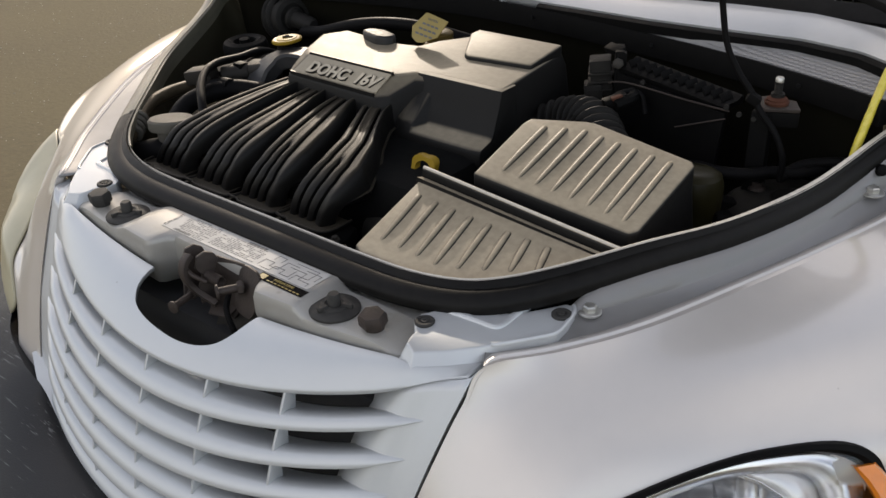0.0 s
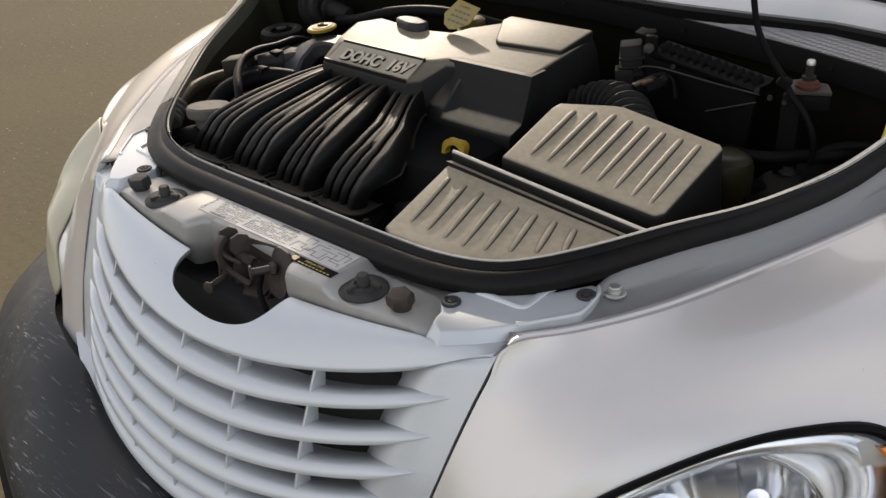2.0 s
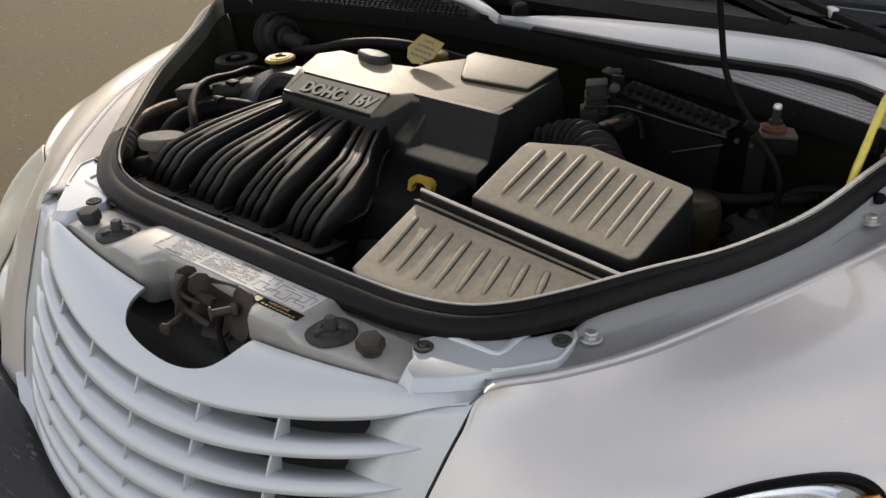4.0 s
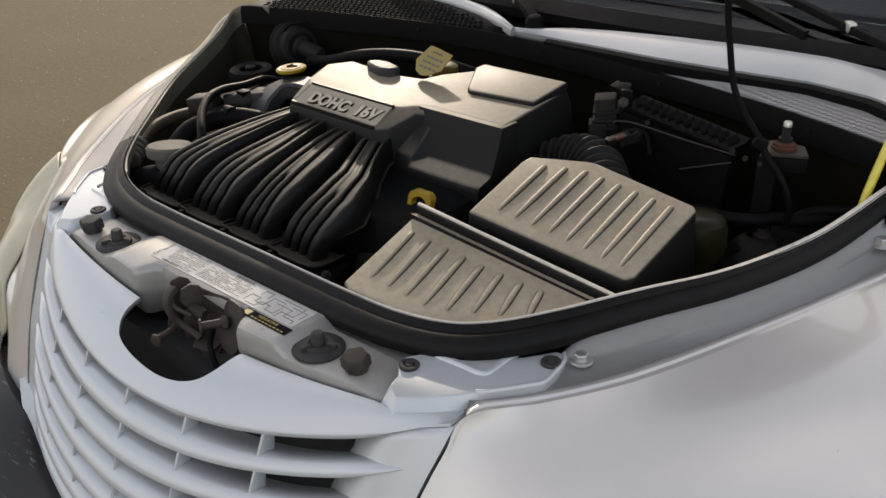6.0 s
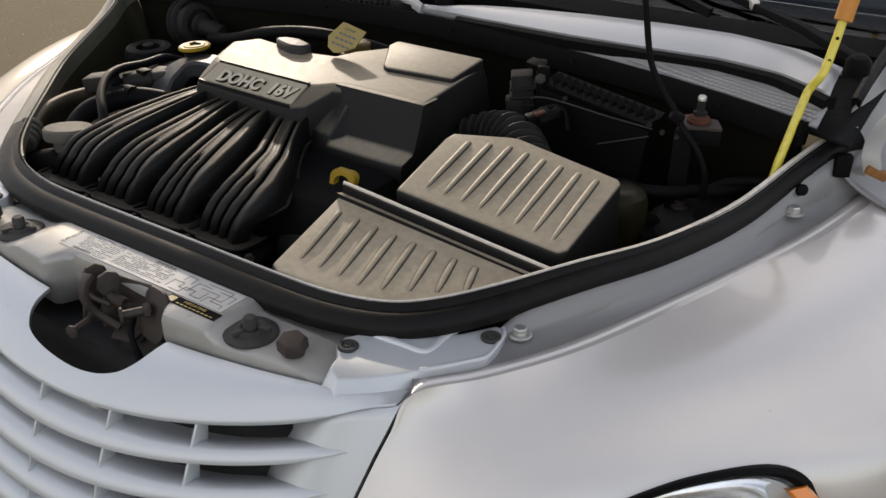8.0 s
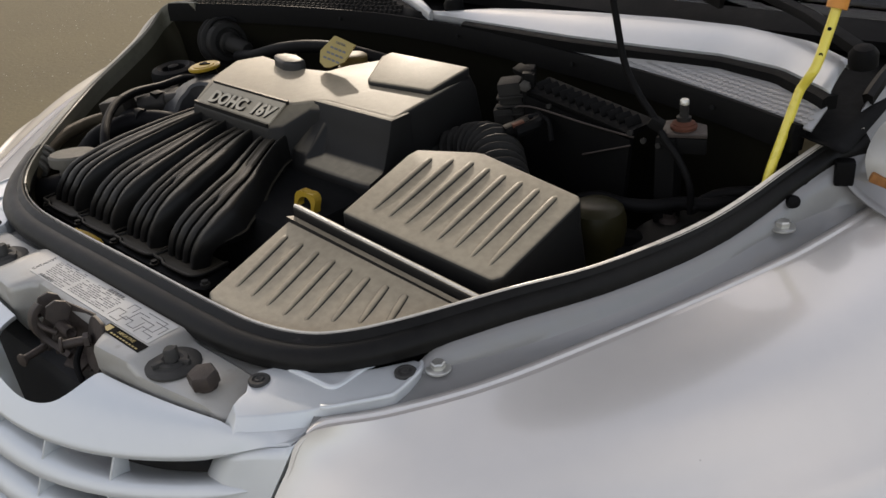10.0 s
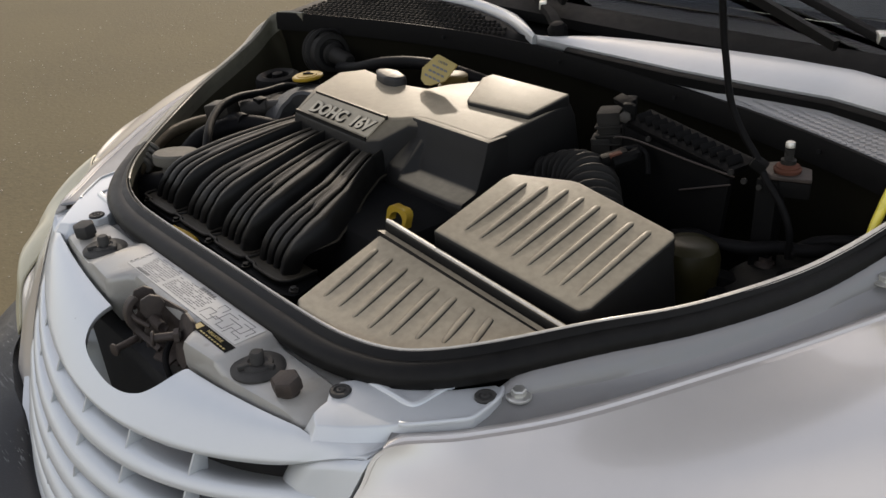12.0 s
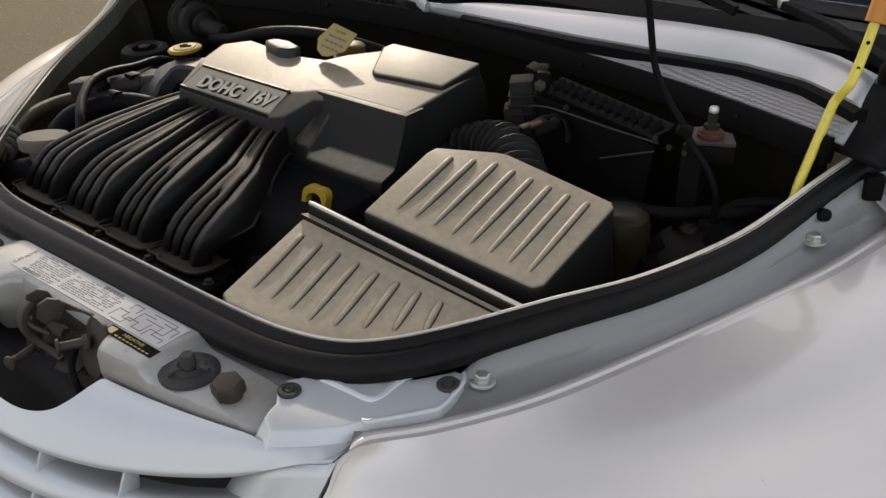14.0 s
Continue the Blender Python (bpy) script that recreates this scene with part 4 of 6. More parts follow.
LN = Vector((0.52, -0.72, 0.46)).normalized()
for side in (1, -1):
    LR = lens_ring(OUTER if side > 0 else OUTER_FAR)
    LC = sum(LR, Vector()) / len(LR)
    lamp = new("headlight")
    lamp.parent = car
    lamp["label"] = "clear headlight with a chrome reflector" if side > 0 else "yellowed hazy headlight"

    def mir(p):
        return (side * p.x, p.y, p.z)

    bm = bmesh.new()
    rows = [[mir(LC.lerp(p, s) + LN * (0.004 + 0.052 * (1 - s ** 2.2))) for p in LR] for s in (1.0, 0.97, 0.9, 0.8, 0.68, 0.52, 0.35, 0.18)]
    vs = grid(bm, rows, True)
    bm.faces.new(vs[-1])
    lens = part("lens", bm, LENS if side > 0 else LENS_HAZY, lamp, solid=0.004, angle=80)
    lens.visible_shadow = side < 0
    bm = bmesh.new()
    rows = [[mir(LC.lerp(p, s) - LN * d) for p in LR] for s, d in ((0.985, 0.014), (0.975, 0.004), (0.96, 0.002), (0.94, 0.010)) if side < 0] or [[mir(LC.lerp(p, s) - LN * d) for p in LR] for s, d in ((1.02, 0.006), (1.006, -0.008), (0.965, -0.014), (0.915, -0.009), (0.888, 0.004), (0.882, 0.02))]
    grid(bm, rows, True)
    part("gasket", bm, BLACK, lamp, "black gasket", solid=0.002)
    bm = bmesh.new()
    rows = []
    for j, (s, d) in enumerate(((0.89, 0.000), (0.80, 0.007), (0.70, 0.0145))):
        row = []
        for i, p in enumerate(LR):
            for f in range(8):
                q = p.lerp(LR[(i + 1) % len(LR)], f / 8)
                row.append(mir(LC.lerp(q, s) - LN * (d + (0.0016 if f % 2 else 0))))
        rows.append(row)
    grid(bm, rows, True)
    part("fluted_bezel", bm, CHROME, lamp, "fluted chrome bezel", solid=0.0015)
    # satin panel round a large bowl with vertical facets
    along = Vector((0.78, 0.60, 0.18)).normalized()
    across = LN.cross(along).normalized()
    c = LC + along * 0.022 - across * 0.014 - LN * 0.017
    bm = bmesh.new()
    inner, outer = [], []
    for p in LR:
        v = LC.lerp(p, 0.705) - c
        a = math.atan2(v.dot(across) / 0.094, v.dot(along) / 0.120)
        outer.append(mir(LC.lerp(p, 0.705) - LN * 0.016))
        inner.append(mir(c + LN * 0.004 + along * (0.120 * math.cos(a)) + across * (0.094 * math.sin(a))))
    grid(bm, [outer, inner], True)
    part("reflector_panel", bm, SATIN, lamp, "satin silver panel round the bowl", solid=0.0015)
    bm = bmesh.new()
    rows = []
    cuts = [-0.99, -0.82, -0.62, -0.40, -0.16, 0.08, 0.30, 0.50, 0.68, 0.84, 0.99]
    for j, (u0, u1) in enumerate(zip(cuts, cuts[1:])):
        for u, tilt in ((u0 + 0.006, -1), (u1 - 0.006, 1)):
            reach = math.sqrt(1 - u * u)
            row = []
            for k in range(17):
                v = reach * (-1 + k / 8)
                deep = max(0.0, 1 - u * u - v * v)
                row.append(mir(c + LN * (0.004 - 0.072 * deep ** 0.62 + (0.004 * tilt + 0.003 * (j % 2)) * deep) + along * (0.120 * u) + across * (0.094 * v)))
            rows.append(row)
    grid(bm, rows)
    part("reflector_bowl", bm, CHROME, lamp, "chrome reflector bowl with vertical facets", solid=0.001, angle=14)
    bm = bmesh.new()
    turned(bm, mir(c - along * 0.055 - LN * 0.060), (side * LN.x, LN.y, LN.z), [(0.034, 0), (0.036, 0.014), (0.034, 0.026), (0.026, 0.036), (0.012, 0.042)], 24)
    part("bulb_dome", bm, CHROME, lamp, "round chrome bulb dome")
    bm = bmesh.new()
    cc = c + along * 0.062 - across * 0.0 - LN * 0.062
    ax = LN + across * 0.5 - along * 0.25
    turned(bm, mir(cc), (side * ax.x, ax.y, ax.z), [(0.012, 0), (0.0135, 0.03), (0.015, 0.052), (0.013, 0.056), (0.006, 0.053)], 20)
    part("bulb_shield", bm, CHROME, lamp, "chrome bulb shield")
    bm = bmesh.new()
    c = LC + along * 0.234 - LN * 0.012
    rows = []
    for s in [-1 + j / 8 for j in range(17)]:
        q = c + across * (0.060 * s) - along * (0.022 * s * s)
        rows.append([mir(q + along * u + LN * h) for u, h in ((-0.013, -0.02), (-0.013, 0.004), (-0.009, 0.008), (0.009, 0.006), (0.013, 0.0), (0.013, -0.02))])
    rings(bm, rows)
    part("indicator", bm, AMBER, lamp, "amber indicator")

# ---- bumper ----
bumper = new("bumper")
bumper.parent = car
bumper["label"] = "scuffed charcoal plastic front bumper"
UP = [(0.0, 0.033, 0.550), (0.2, 0.055, 0.570), (0.34, 0.088, 0.606), (0.42, 0.103, 0.616), (0.54, 0.150, 0.622), (0.66, 0.262, 0.632), (0.80, 0.43, 0.64), (0.92, 0.62, 0.645)]
CREST = [(0.0, -0.120, 0.50), (0.216, -0.108, 0.50), (0.40, -0.058, 0.50), (0.535, -0.005, 0.505), (0.70, 0.075, 0.51), (0.86, 0.19, 0.515), (0.965, 0.36, 0.52), (1.0, 0.58, 0.525)]
up, crest = spline(UP, 6), spline(CREST, 6)
half = []
for u, c in zip(up, crest):
    out = Vector((c.x - u.x, c.y - u.y, 0))
    low = c - out * 0.25 + Vector((0, 0, -0.16))
    row = [u + Vector((0, 0.03, -0.03)), u]
    for t in (0.15, 0.35, 0.55, 0.75, 0.9):
        row.append(u.lerp(c, t) + Vector((0, 0, 0.022 * math.sin(math.pi * t))))
    row += [c, c + out * 0.03 + Vector((0, 0, -0.03)), c.lerp(low, 0.5) + out * 0.06, low, low - out * 0.4 + Vector((0, 0, -0.06))]
    half.append(row)
bm = bmesh.new()
grid(bm, [[(-p.x, p.y, p.z) for p in r] for r in reversed(half[1:])] + [[tuple(p) for p in r] for r in half])
part("bumper_skin", bm, BUMPER, bumper, solid=0.004, angle=60)
bm = bmesh.new()
lip = [Vector((p[9].x, p[9].y, p[9].z)) for p in half[:-6]]
path = [Vector((-p.x, p.y, p.z)) for p in reversed(lip[1:])] + lip
sweep(bm, path, [(-0.012, -0.03), (0.028, -0.03), (0.03, -0.004), (0.014, 0.012), (-0.012, 0.012)])
part("lower_trim", bm, BLACK, bumper, "black lower trim strip")


# ---- engine bay ----
# floor, firewall and side walls of the bay
bm = bmesh.new()
prism(bm, [(-0.62, 0.30), (0.62, 0.30), (0.72, 1.04), (-0.72, 1.04)], 0.40, 0.42, 0.004)
part("bay_floor", bm, DARK, car, "underside of the engine bay, blackened for deep shade")


def cowl_y(x):
    return 1.040 - 0.31 * x * x


def strip_z(x):
    return 1.045 - 0.013 * smoothstep(-0.25, 0.25, x)


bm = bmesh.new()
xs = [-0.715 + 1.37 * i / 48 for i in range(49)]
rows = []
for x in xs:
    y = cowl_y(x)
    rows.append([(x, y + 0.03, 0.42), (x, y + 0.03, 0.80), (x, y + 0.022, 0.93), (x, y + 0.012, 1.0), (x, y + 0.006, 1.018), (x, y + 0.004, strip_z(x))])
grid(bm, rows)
part("firewall", bm, FIREWALL, car, "olive painted firewall, darkened for shadow", solid=0.003)

# cowl weather strip
bm = bmesh.new()
path = [Vector((x, cowl_y(x), strip_z(x))) for x in xs]
sweep(bm, path, [(-0.010, -0.020), (-0.014, 0.002), (-0.008, 0.014), (0.004, 0.017), (0.009, 0.006), (0.009, -0.020)])
strip = part("cowl_strip", bm, STRIP, car, "black rubber strip along the cowl")
for x in (-0.3, -0.02, 0.24, 0.52):
    bm = bmesh.new()
    disc(bm, (x, cowl_y(x) - 0.0125, strip_z(x) + 0.002), (0, -1, 0.2), 0.0035, 0.0025, 10)
    part("strip_clip", bm, DARK, strip)

# cowl panel: silver leaf, black trough and honeycomb insets
cowl = new("cowl")
cowl.parent = car
cowl["label"] = "silver cowl panel with textured grey insets"


def leaf_front(x):
    a = abs(x)
    return lerp_table([(0.0, 1.052, 1.066), (0.1, 1.046, 1.068), (0.22, 1.036, 1.071), (0.36, 1.036, 1.074), (0.48, 1.042, 1.076), (0.58, 1.018, 1.078), (0.66, 0.966, 1.078), (0.72, 0.918, 1.075), (0.8, 0.85, 1.07)], a)


def leaf_rear(x):
    a = abs(x)
    return lerp_table([(0.0, 1.092, 1.078), (0.1, 1.100, 1.085), (0.22, 1.104, 1.092), (0.36, 1.106, 1.098), (0.48, 1.098, 1.102), (0.60, 1.062, 1.104), (0.70, 0.994, 1.100), (0.8, 0.91, 1.095)], a)


bm = bmesh.new()
rows = []
for i in range(49):
    x = -0.100 + 0.768 * i / 48
    f, r = leaf_front(x), leaf_rear(x)
    k = smoothstep(-0.10, 0.02, x)
    r = [f[0] + (r[0] - f[0]) * (0.10 + 0.90 * k), f[1] + (r[1] - f[1]) * (0.10 + 0.90 * k)]
    row = [(x, f[0] + 0.006, f[1] - 0.018), (x, f[0] + 0.001, f[1] - 0.006), (x, f[0], f[1])]
    for k in range(1, 6):
        t = k / 5
        row.append((x, f[0] + (r[0] - f[0]) * t, f[1] + (r[1] - f[1]) * t + 0.004 * math.sin(math.pi * t)))
    row.append((x, r[0] + 0.004, r[1] - 0.012))
    rows.append(row)
grid(bm, rows)
part("cowl_leaf", bm, COWL_PAINT, cowl, "silver painted cowl leaf", solid=0.002)
FAR_LEAF = spline([(-0.095, 1.044, 1.070), (-0.13, 1.060, 1.077), (-0.18, 1.088, 1.080), (-0.235, 1.114, 1.081), (-0.335, 1.142, 1.083), (-0.42, 1.152, 1.084), (-0.52, 1.146, 1.085), (-0.63, 1.108, 1.083), (-0.73, 1.04, 1.078)], 6)
bm = bmesh.new()
sweep(bm, FAR_LEAF, lambda t: [((0.005 + 0.006 * smoothstep(0.0, 0.3, t)) * u, v) for u, v in ((-1.0, -0.014), (-0.95, -0.002), (-0.6, 0.003), (0.0, 0.005), (0.6, 0.003), (0.95, -0.002), (1.0, -0.014))])
part("cowl_leaf", bm, COWL_PAINT, cowl, "narrow silver cowl band behind the vents", angle=60)

# black strip added as the shadow band under the leaf's overhang
bm = bmesh.new()
path = []
for i in range(49):
    x = -0.02 + 0.692 * i / 48
    f = leaf_front(x)
    path.append(Vector((x, f[0] - 0.002, f[1] - 0.008)))
sweep(bm, path, [(-0.010, -0.014), (0.010, -0.014), (0.010, 0.0005), (0.004, 0.004), (-0.010, 0.004)])
part("leaf_shadow", bm, BLACK, cowl, "black strip drawn as the shadow below the leaf's front edge")

# trough floor between strip, leaf and screen
bm = bmesh.new()
rows = []
for x in [-0.72 + 1.44 * i / 48 for i in range(49)]:
    y = cowl_y(x)
    rows.append([(x, y + 0.006, strip_z(x) + 0.001), (x, y + 0.03, strip_z(x) - 0.004), (x, 0.5 * (y + 1.15), 1.046), (x, 1.125, 1.054), (x, 1.152 + 0.06 * x * x, 1.064)])
grid(bm, rows)
part("trough", bm, STRIP, cowl, "black plastic trough below the windscreen", solid=0.002)

# honeycomb inset: rows of small scallops
for side in (1,):
    bm = bmesh.new()
    rows = []
    for i in range(25):
        x = 0.20 + 0.47 * i / 24
        y0, y1 = cowl_y(x) + 0.008, leaf_front(x)[0] - 0.006
        y1 = max(y1, y0 + 0.004)
        z0 = strip_z(side * x) + 0.011
        rows.append([(side * x, y0 + (y1 - y0) * k / 6, z0 + (1.060 - z0) * k / 6) for k in range(7)])
    grid(bm, rows)
    inset = part("inset", bm, HONEYCOMB, cowl, "grey textured cowl inset", solid=0.003)
    bm = bmesh.new()
    for i in range(36):
        for j in range(12):
            x = 0.34 + i * 0.0096 + (j % 2) * 0.0048
            y0, y1 = cowl_y(x) + 0.012, leaf_front(x)[0] - 0.016
            y = y0 + 0.003 + j * 0.0086
            if y > y1 or x > 0.665:
                continue
            z0 = strip_z(side * x) + 0.011
            a0 = cowl_y(x) + 0.008
            a1 = max(leaf_front(x)[0] - 0.006, a0 + 0.004)
            z = z0 + 0.0003 + (1.060 - z0) * (y - a0) / (a1 - a0)
            pts = [(side * (x + 0.0043 * math.cos(t)), y + 0.0042 * math.sin(t), z) for t in [math.pi * k / 5 for k in range(6)]]
            low = [bm.verts.new(p) for p in pts]
            top = [bm.verts.new((p[0] * 0.9 + side * x * 0.1, p[1] - 0.001, p[2] + 0.0011)) for p in pts]
            mid = bm.verts.new((side * x, y - 0.003, z + 0.0002))
            for k in range(5):
                bm.faces.new((low[k], low[k + 1], top[k + 1], top[k]))
                bm.faces.new((top[k], top[k + 1], mid))
    scal = part("scallop_relief", bm, HONEYCOMB, inset)
    scal["kind"] = "stuff"

# slotted vent plate in front of the far band
bm = bmesh.new()
rows = []
for p in FAR_LEAF[2:]:
    y0 = cowl_y(p.x) + 0.012
    y1 = max(p.y - 0.018, y0 + 0.004)
    rows.append([(p.x, y0 + (y1 - y0) * k / 4, 1.050 + (p.z - 0.010 - 1.050) * k / 4) for k in range(5)])
grid(bm, rows)
vent = part("vent_plate", bm, BLACK, cowl, "black slotted vent plate", solid=0.003)
bm = bmesh.new()
for i in range(46):
    x = -0.165 - i * 0.0118
    far = min(FAR_LEAF, key=lambda p: abs(p.x - x))
    y0, y1 = cowl_y(x) + 0.020, far.y - 0.026
    n = int((y1 - y0) / 0.0125)
    for j in range(n):
        y = y0 + 0.006 + j * 0.0125
        k = (y - y0 + 0.008) / (y1 - y0 + 0.016)
        box(bm, (x + 0.004 * (j % 2), y, 1.0535 + (far.z - 0.010 - 1.050) * k), (0.0046, 0.0085, 0.004))
part("vent_relief", bm, LATTICE, vent, "grey slotted relief")["kind"] = "stuff"

# yellow filler cap beyond the vents
bm = bmesh.new()
turned(bm, (-0.646, 1.094, 1.074), (0, 0, 1), [(0.020, 0), (0.022, 0.004), (0.022, 0.016), (0.020, 0.018), (0.006, 0.019)], 24)
turned(bm, (-0.646, 1.094, 1.044), (0, 0, 1), [(0.026, 0), (0.026, 0.026), (0.021, 0.0295)], 24)
part("washer_cap", bm, YELLOW, cowl, "yellow washer filler cap beyond the vents")

# inner panel beside the cowl, with its rubber edge, hinge and buffer
for side in (1,):
    inner = spline([(0.688, 0.925, 1.016), (0.694, 0.975, 1.030), (0.698, 1.05, 1.066), (0.703, 1.16, 1.094), (0.712, 1.36, 1.14)], 5)
    outer = spline([(0.800, 0.90, 0.950), (0.808, 0.97, 0.956), (0.815, 1.06, 0.972), (0.82, 1.18, 0.99), (0.83, 1.38, 1.02)], 5)
    bm = bmesh.new()
    rows = []
    for p, q in zip(inner, outer):
        rows.append([(side * v.x, v.y, v.z) for v in [p + Vector((-0.004, 0.002, -0.05)), p + Vector((-0.003, 0, -0.004))] + [p.lerp(q, k / 8) + Vector((0, 0, -0.020 * math.sin(math.pi * (k / 8) ** 0.7))) for k in range(9)]])
    grid(bm, rows)
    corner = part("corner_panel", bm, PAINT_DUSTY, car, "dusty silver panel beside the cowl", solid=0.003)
    bm = bmesh.new()
    sweep(bm, [Vector((side * p.x, p.y, p.z + 0.003)) for p in inner[8:]], [(-0.006, -0.008), (0.006, -0.008), (0.007, 0.006), (0.0, 0.010), (-0.007, 0.006)])
    part("edge_seal", bm, RUBBER, corner, "black rubber edge strip")
    bm = bmesh.new()
    box(bm, (side * 0.712, 0.922, 0.992), (0.024, 0.018, 0.034), 0.005, rot(0, 0, 30 * side))
    part("buffer", bm, BLACK, corner, "black rubber buffer")
    hinge = new("bonnet_hinge")
    hinge.parent = car
    hinge["label"] = "worn bonnet hinge arm with a rusty foot"
    bm = bmesh.new()
    sweep(bm, spline([(side * 0.752, 0.925, 0.992), (side * 0.744, 0.932, 1.016), (side * 0.746, 0.955, 1.040), (side * 0.756, 0.990, 1.056), (side * 0.762, 1.03, 1.075), (side * 0.764, 1.06, 1.12)], 5), [(-0.003, -0.012), (0.003, -0.012), (0.003, 0.012), (-0.003, 0.012)], (1, 0, 0))
    bevel(bm, 0.001)
    part("hinge_arm", bm, BARE, hinge)
    bm = bmesh.new()
    box(bm, (side * 0.756, 0.928, 0.990), (0.030, 0.020, 0.012), 0.003, rot(0, 20 * side, 20))
    part("hinge_foot", bm, ORANGE_RUST, hinge, "orange rusted foot")

# ---- windscreen, wipers ----
def screen_pt(x, t):
    """t: 0 at the cowl, 1 at the roof."""
    y = 1.15 + 0.06 * x * x + 0.78 * t
    return Vector((x * (1 - 0.10 * t), y, 1.072 + 0.55 * t + 0.03 * math.sin(math.pi * t)))


bm = bmesh.new()
grid(bm, [[screen_pt(-0.72 + 1.44 * i / 80, t / 8) for i in range(81)] for t in range(9)])
screen = part("windscreen", bm, GLASS, car, "dark windscreen reflecting the sky", solid=0.004)
screen.visible_shadow = False
bm = bmesh.new()
path = [screen_pt(-0.72 + 1.44 * i / 80, 0.0) + Vector((0, -0.004, 0.008)) for i in range(81)]
sweep(bm, path, [(-0.036, -0.012), (-0.036, 0.022), (-0.02, 0.018), (0.0, 0.012), (0.014, 0.006), (0.014, -0.012)])
part("screen_trim", bm, BLACK, screen, "black lower screen trim")
bm = bmesh.new()
rows = []
for i in range(13):
    x = -0.70 + 1.4 * i / 12
    rows.append([(x, 1.20, 1.05), (x, 1.40, 1.10), (x, 1.70, 1.11), (x, 1.85, 0.9)])
grid(bm, rows)
part("dashboard", bm, DASH, car, "dark dashboard behind the windscreen", solid=0.01)


def wiper(name, pivot, bend, tip, blade):
    w = new(name)
    w.parent = car
    w["label"] = "black wiper arm with its blade"
    bm = bmesh.new()
    p, b, t = Vector(pivot), Vector(bend), Vector(tip)
    sweep(bm, [p, p.lerp(b, 0.5) + Vector((0, 0, 0.006)), b, b.lerp(t, 0.4), t], lambda s: [(-0.012 + 0.006 * s, -0.006), (0.012 - 0.006 * s, -0.006), (0.010 - 0.005 * s, 0.006), (-0.010 + 0.005 * s, 0.006)])
    bevel(bm, 0.002)
    part("arm", bm, BLACK, w)
    bm = bmesh.new()
    turned(bm, p - Vector((0, 0, 0.015)), (0, -0.2, 1), [(0.018, 0), (0.018, 0.016), (0.012, 0.024), (0.004, 0.026)], 18)
    part("pivot_cap", bm, BLACK, w)
    bm = bmesh.new()
    box(bm, b + Vector((0, -0.001, 0.002)), (0.014, 0.022, 0.016), 0.003, rot(0, 0, 40))
    part("hinge_clip", bm, STEEL, w, "scuffed grey hinge clip")
    bm = bmesh.new()
    q0, q1 = Vector(blade[0]), Vector(blade[1])
    sweep(bm, [q0.lerp(q1, k / 8) for k in range(9)], [(-0.004, -0.010), (0.004, -0.010), (0.006, 0.006), (-0.006, 0.006)])
    part("blade", bm, RUBBER, w)


wiper("wiper", (0.690, 1.000, 1.118), (0.492, 1.135, 1.142), (0.02, 1.30, 1.235), ((0.42, 1.150, 1.118), (-0.22, 1.345, 1.265)))
wiper("wiper", (-0.068, 1.078, 1.085), (-0.150, 1.125, 1.105), (-0.52, 1.33, 1.255), ((-0.12, 1.15, 1.115), (-0.66, 1.36, 1.275)))

# ---- engine, dark mass below, its deep shade put into the colour ----
for name, c, s, text in (("engine_block", (-0.10, 0.66, 0.76), (0.52, 0.36, 0.36), "engine block, blackened for deep shade"), ("gearbox_casing", (0.30, 0.72, 0.68), (0.30, 0.34, 0.26), "gearbox casing, blackened for deep shade"),
                         ("timing_casing", (-0.40, 0.66, 0.74), (0.12, 0.26, 0.28), "timing casing, blackened for deep shade")):
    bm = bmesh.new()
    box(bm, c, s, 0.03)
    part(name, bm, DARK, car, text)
bm = bmesh.new()
tube(bm, [(0.06, 0.50, 0.84), (0.16, 0.47, 0.85), (0.24, 0.42, 0.83)], 0.035, 14)
part("starter_casing", bm, GRIMY, car, "grimy cast housing below the dipstick")
bm = bmesh.new()
tube(bm, [(-0.42, 0.52, 0.84), (-0.46, 0.62, 0.86), (-0.44, 0.74, 0.88)], 0.03, 12)
part("alternator_casing", bm, ALU, car, "grimy cast housing below the manifold")

# ---- engine cover ----
cover = new("engine_cover")
cover.parent = car
cover["label"] = "dusty grey plastic engine cover with raised lettering"
TOP = [(-0.292, 0.745), (-0.262, 0.672), (-0.240, 0.655), (-0.045, 0.651), (-0.026, 0.660), (-0.004, 0.684), (0.012, 0.6885), (0.160, 0.6885), (0.150, 0.868), (-0.030, 0.868), (-0.073, 0.815), (-0.088, 0.780), (-0.132, 0.771), (-0.222, 0.777), (-0.264, 0.782)]
low = [(-0.305, 0.74), (-0.272, 0.632), (-0.262, 0.617), (-0.040, 0.607), (-0.022, 0.616), (0.0, 0.66), (0.012, 0.67), (0.163, 0.67), (0.158, 0.882), (-0.036, 0.882), (-0.083, 0.826), (-0.098, 0.795), (-0.135, 0.786), (-0.226, 0.792), (-0.276, 0.797)]
mid = [(-0.300, 0.742), (-0.270, 0.636), (-0.258, 0.622), (-0.044, 0.615), (-0.024, 0.628), (-0.001, 0.666), (0.012, 0.677), (0.162, 0.677), (0.155, 0.876), (-0.034, 0.876), (-0.080, 0.822), (-0.095, 0.788), (-0.134, 0.779), (-0.224, 0.785), (-0.270, 0.790)]
midz = [1.028, 1.002, 1.000, 1.000, 1.003] + [1.021] * 10
bm = bmesh.new()
rings(bm, [[(x, y, 0.90) for x, y in low], [(x, y, 0.972) for x, y in low], [(x, y, z) for (x, y), z in zip(mid, midz)], [(x, y, 1.033 + 0.06 * (y - 0.69)) for x, y in TOP]])
bevel(bm, 0.0048, 20, 3)
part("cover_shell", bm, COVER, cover)
